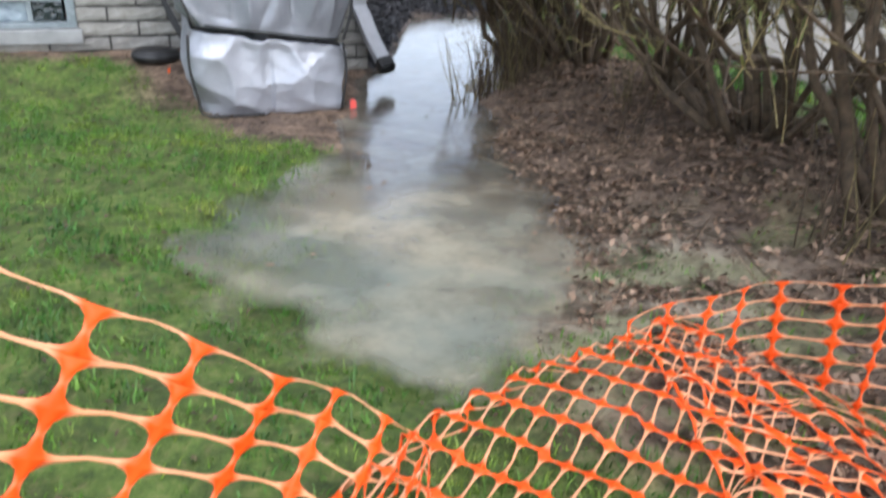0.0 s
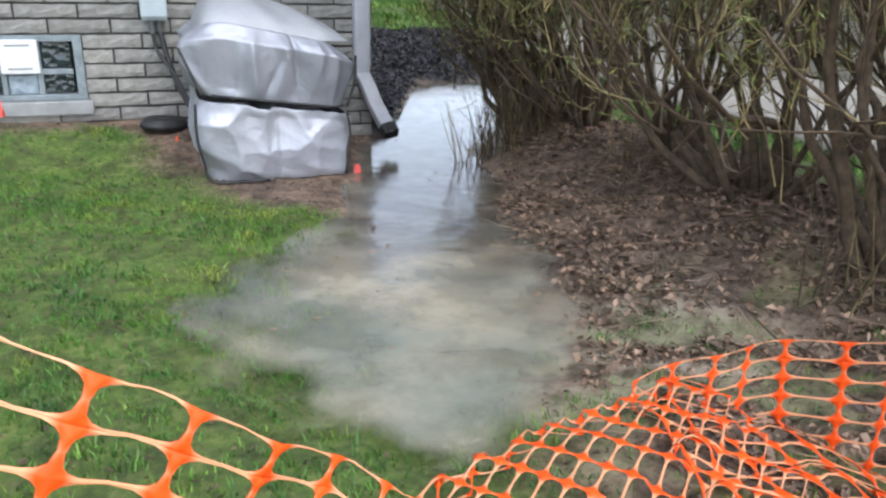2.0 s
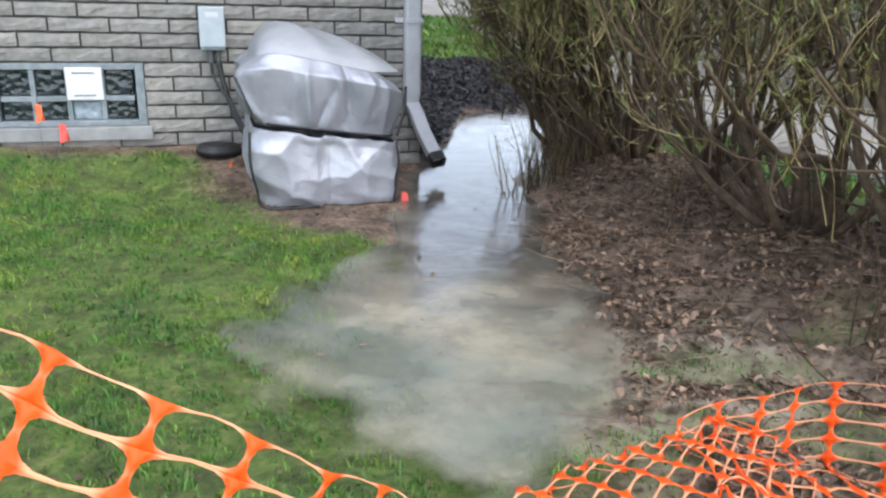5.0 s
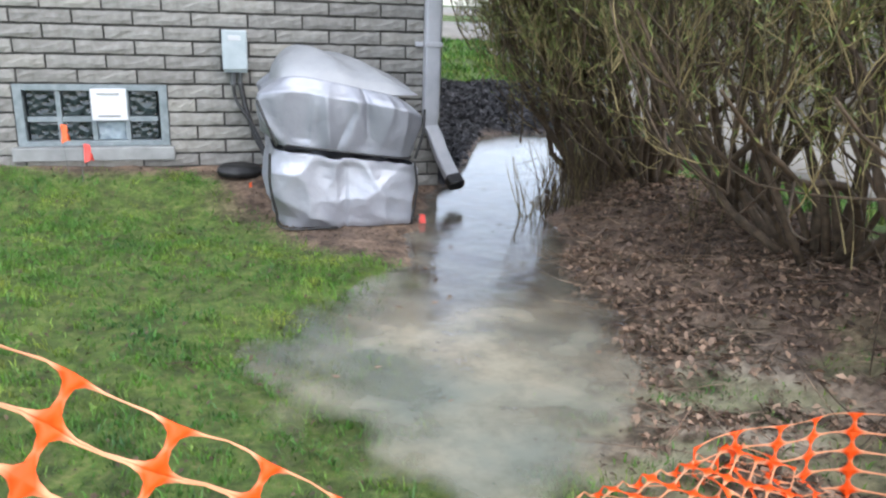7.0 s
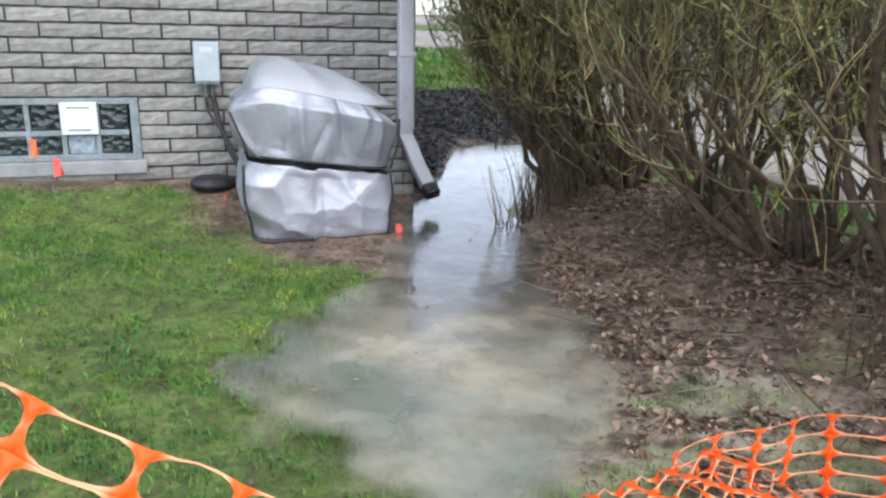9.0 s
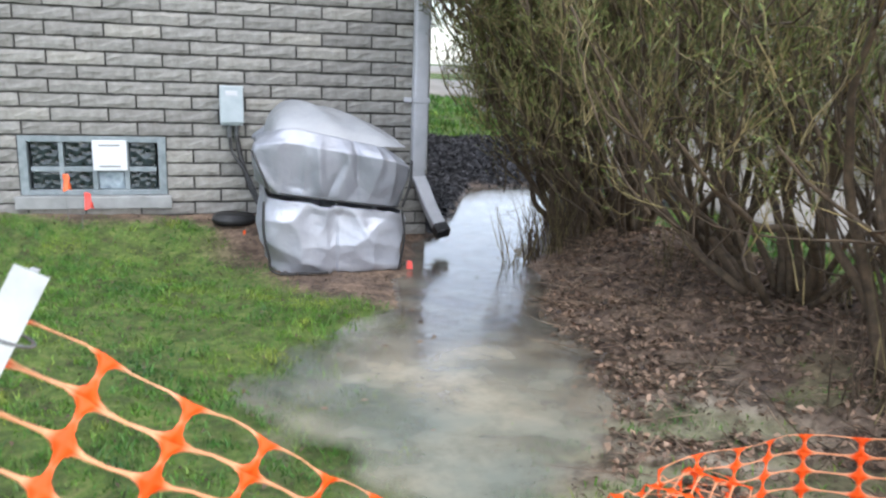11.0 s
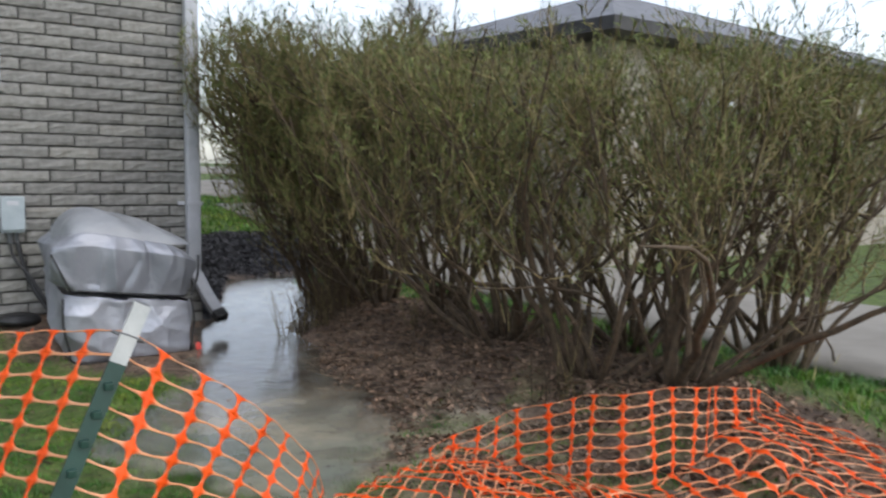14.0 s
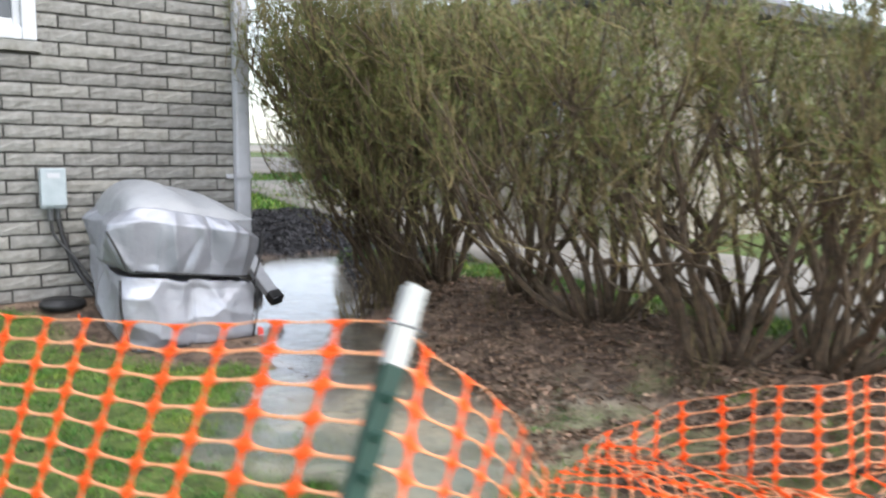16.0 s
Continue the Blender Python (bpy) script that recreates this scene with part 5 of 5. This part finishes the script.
def sticks(rng, n, xs, ys, keep, ln, r, material, name, label):
    x, y = rng.uniform(xs[0], xs[1], n), rng.uniform(ys[0], ys[1], n)
    ok = keep(x, y, rng)
    x, y = x[ok], y[ok]
    n = len(x)
    st = np.stack([x, y, ground_height(x, y) + 0.012], 1)
    a = rng.uniform(0, 2 * math.pi, n)
    d = unit(np.stack([np.cos(a), np.sin(a), rng.normal(0.04, 0.10, n)], 1))
    p, rad = grow(rng, st, d, rng.uniform(*ln, n), np.full(n, r), np.full(n, r * 0.5), 4, -0.01, 0.10)
    p[:, :, 2] = np.maximum(p[:, :, 2], ground_height(p[:, :, 0], p[:, :, 1]) + 0.004)
    v, f = prisms(*segs(p, rad))
    return tagged(fast_mesh(name, v, f, material), label, "twigs", kind="stuff")


sticks(rng, 2600, (-0.3, 2.0), (-3.6, 0.6), under_hedge, (0.06, 0.28), 0.0022, M_STRAW, "dry_stalks", "pale dry stalks and twigs on the mud")
sticks(rng, 900, (0.2, 2.0), (-3.6, 0.6), under_hedge, (0.1, 0.4), 0.003, M_BARK, "fallen_twigs", "dark fallen twigs under the hedge")
sticks(rng, 60, (-1.7, -0.9), (-2.7, -2.2), lambda x, y, r: np.hypot(x + 1.42, y + 2.42) < 0.10, (0.05, 0.14), 0.003, M_BARK, "twig_pile", "small dark pile of twigs on the lawn")


def blades(rng, n, xs, ys, dens, hgt, wid, name, label):
    x, y = rng.uniform(xs[0], xs[1], n), rng.uniform(ys[0], ys[1], n)
    ok = rng.random(n) < dens(x, y)
    x, y = x[ok], y[ok]
    n = len(x)
    z = ground_height(x, y) - 0.004
    a = rng.uniform(0, 2 * math.pi, n)
    h = rng.uniform(*hgt, n) * (0.7 + 0.5 * (0.5 + 0.5 * wob(x, y, 6.0, 3.0)))
    lean = rng.uniform(0.2, 1.1, n) * h
    w = rng.uniform(*wid, n)
    b = rng.uniform(0, 2 * math.pi, n)
    o = np.stack([x, y, z], 1)
    s = np.stack([np.cos(a), np.sin(a), np.zeros(n)], 1) * w[:, None]
    l1 = np.stack([np.cos(b) * lean * 0.35, np.sin(b) * lean * 0.35, h * 0.65], 1)
    l2 = np.stack([np.cos(b) * lean, np.sin(b) * lean, h], 1)
    V = np.stack([o - s, o + s, o + l1 + s * 0.7, o + l1 - s * 0.7, o + l2 + s * 0.08, o + l2 - s * 0.08], 1).reshape(-1, 3)
    k = (np.arange(n) * 6)[:, None]
    F = np.concatenate([k + np.array([[0, 1, 2, 3]]), k + np.array([[3, 2, 4, 5]])], 0)
    return tagged(fast_mesh(name, V, F, M_GRASS), label, "grass", kind="stuff")


def lawn_density(x, y):
    d = lawn_amount(x, y) * (0.08 + 0.92 * sstep(-0.30, 0.45, 0.5 * wob(x, y, 2.3, 8.0) + 0.5 * wob(x, y, 7.0, 1.0) + 0.6 * wob(x, y, 17.0, 2.0) + 0.4 * wob(x, y, 37.0, 5.0)))
    return d * np.interp(puddle(x, y) + 0.25 * wob(x, y, 6.0, 4.0), [0.0, 0.6], [1.0, 0.22])


blades(rng, 330000, (-4.0, 0.8), (-4.7, -0.05), lawn_density, (0.009, 0.034), (0.0012, 0.0026), "grass", "short wet green grass with thin patches")
blades(rng, 45000, (1.2, 2.6), (-5.2, 3.0), lawn_density, (0.03, 0.07), (0.003, 0.005), "grass", "green lawn beyond the hedge")
blades(rng, 25000, (0.0, 6.0), (3.9, 8.0), lawn_density, (0.05, 0.10), (0.006, 0.012), "grass", "green front lawn past the house corner")

# ---- bricks, last ----
spans = brick_spans()
near = [s for s in spans if s[0] > -2.55 and -10 <= s[3] <= 22]
near = near[:300] if len(near) > 300 else near
chosen = set(near)
for i, (a, b, zc, c) in enumerate(near):
    ob = new("brick", brick_mesh(b - a, (i * 5 + c) % 9))
    ob.parent = wall
    ob.location = (Vector(((a + b) / 2, 0, zc)) - wall.location)
vs, fs = [], []
for i, (a, b, zc, c) in enumerate(spans):
    if (a, b, zc, c) in chosen:
        continue
    v, f = brick_verts(b - a, COURSE - 0.013, 0.03, i % 9)
    n0 = len(vs)
    vs += [(x + (a + b) / 2 + 3, y, z + zc) for x, y, z in v]
    fs += [tuple(n0 + k for k in q) for q in f]
tagged(mesh_object("bricks", vs, fs, M_BRICK_FAR, wall), "joined split-face bricks", kind="stuff")
vs, fs = side_bricks()
tagged(mesh_object("bricks", vs, fs, M_BRICK_FAR, side), "joined split-face bricks", kind="stuff")
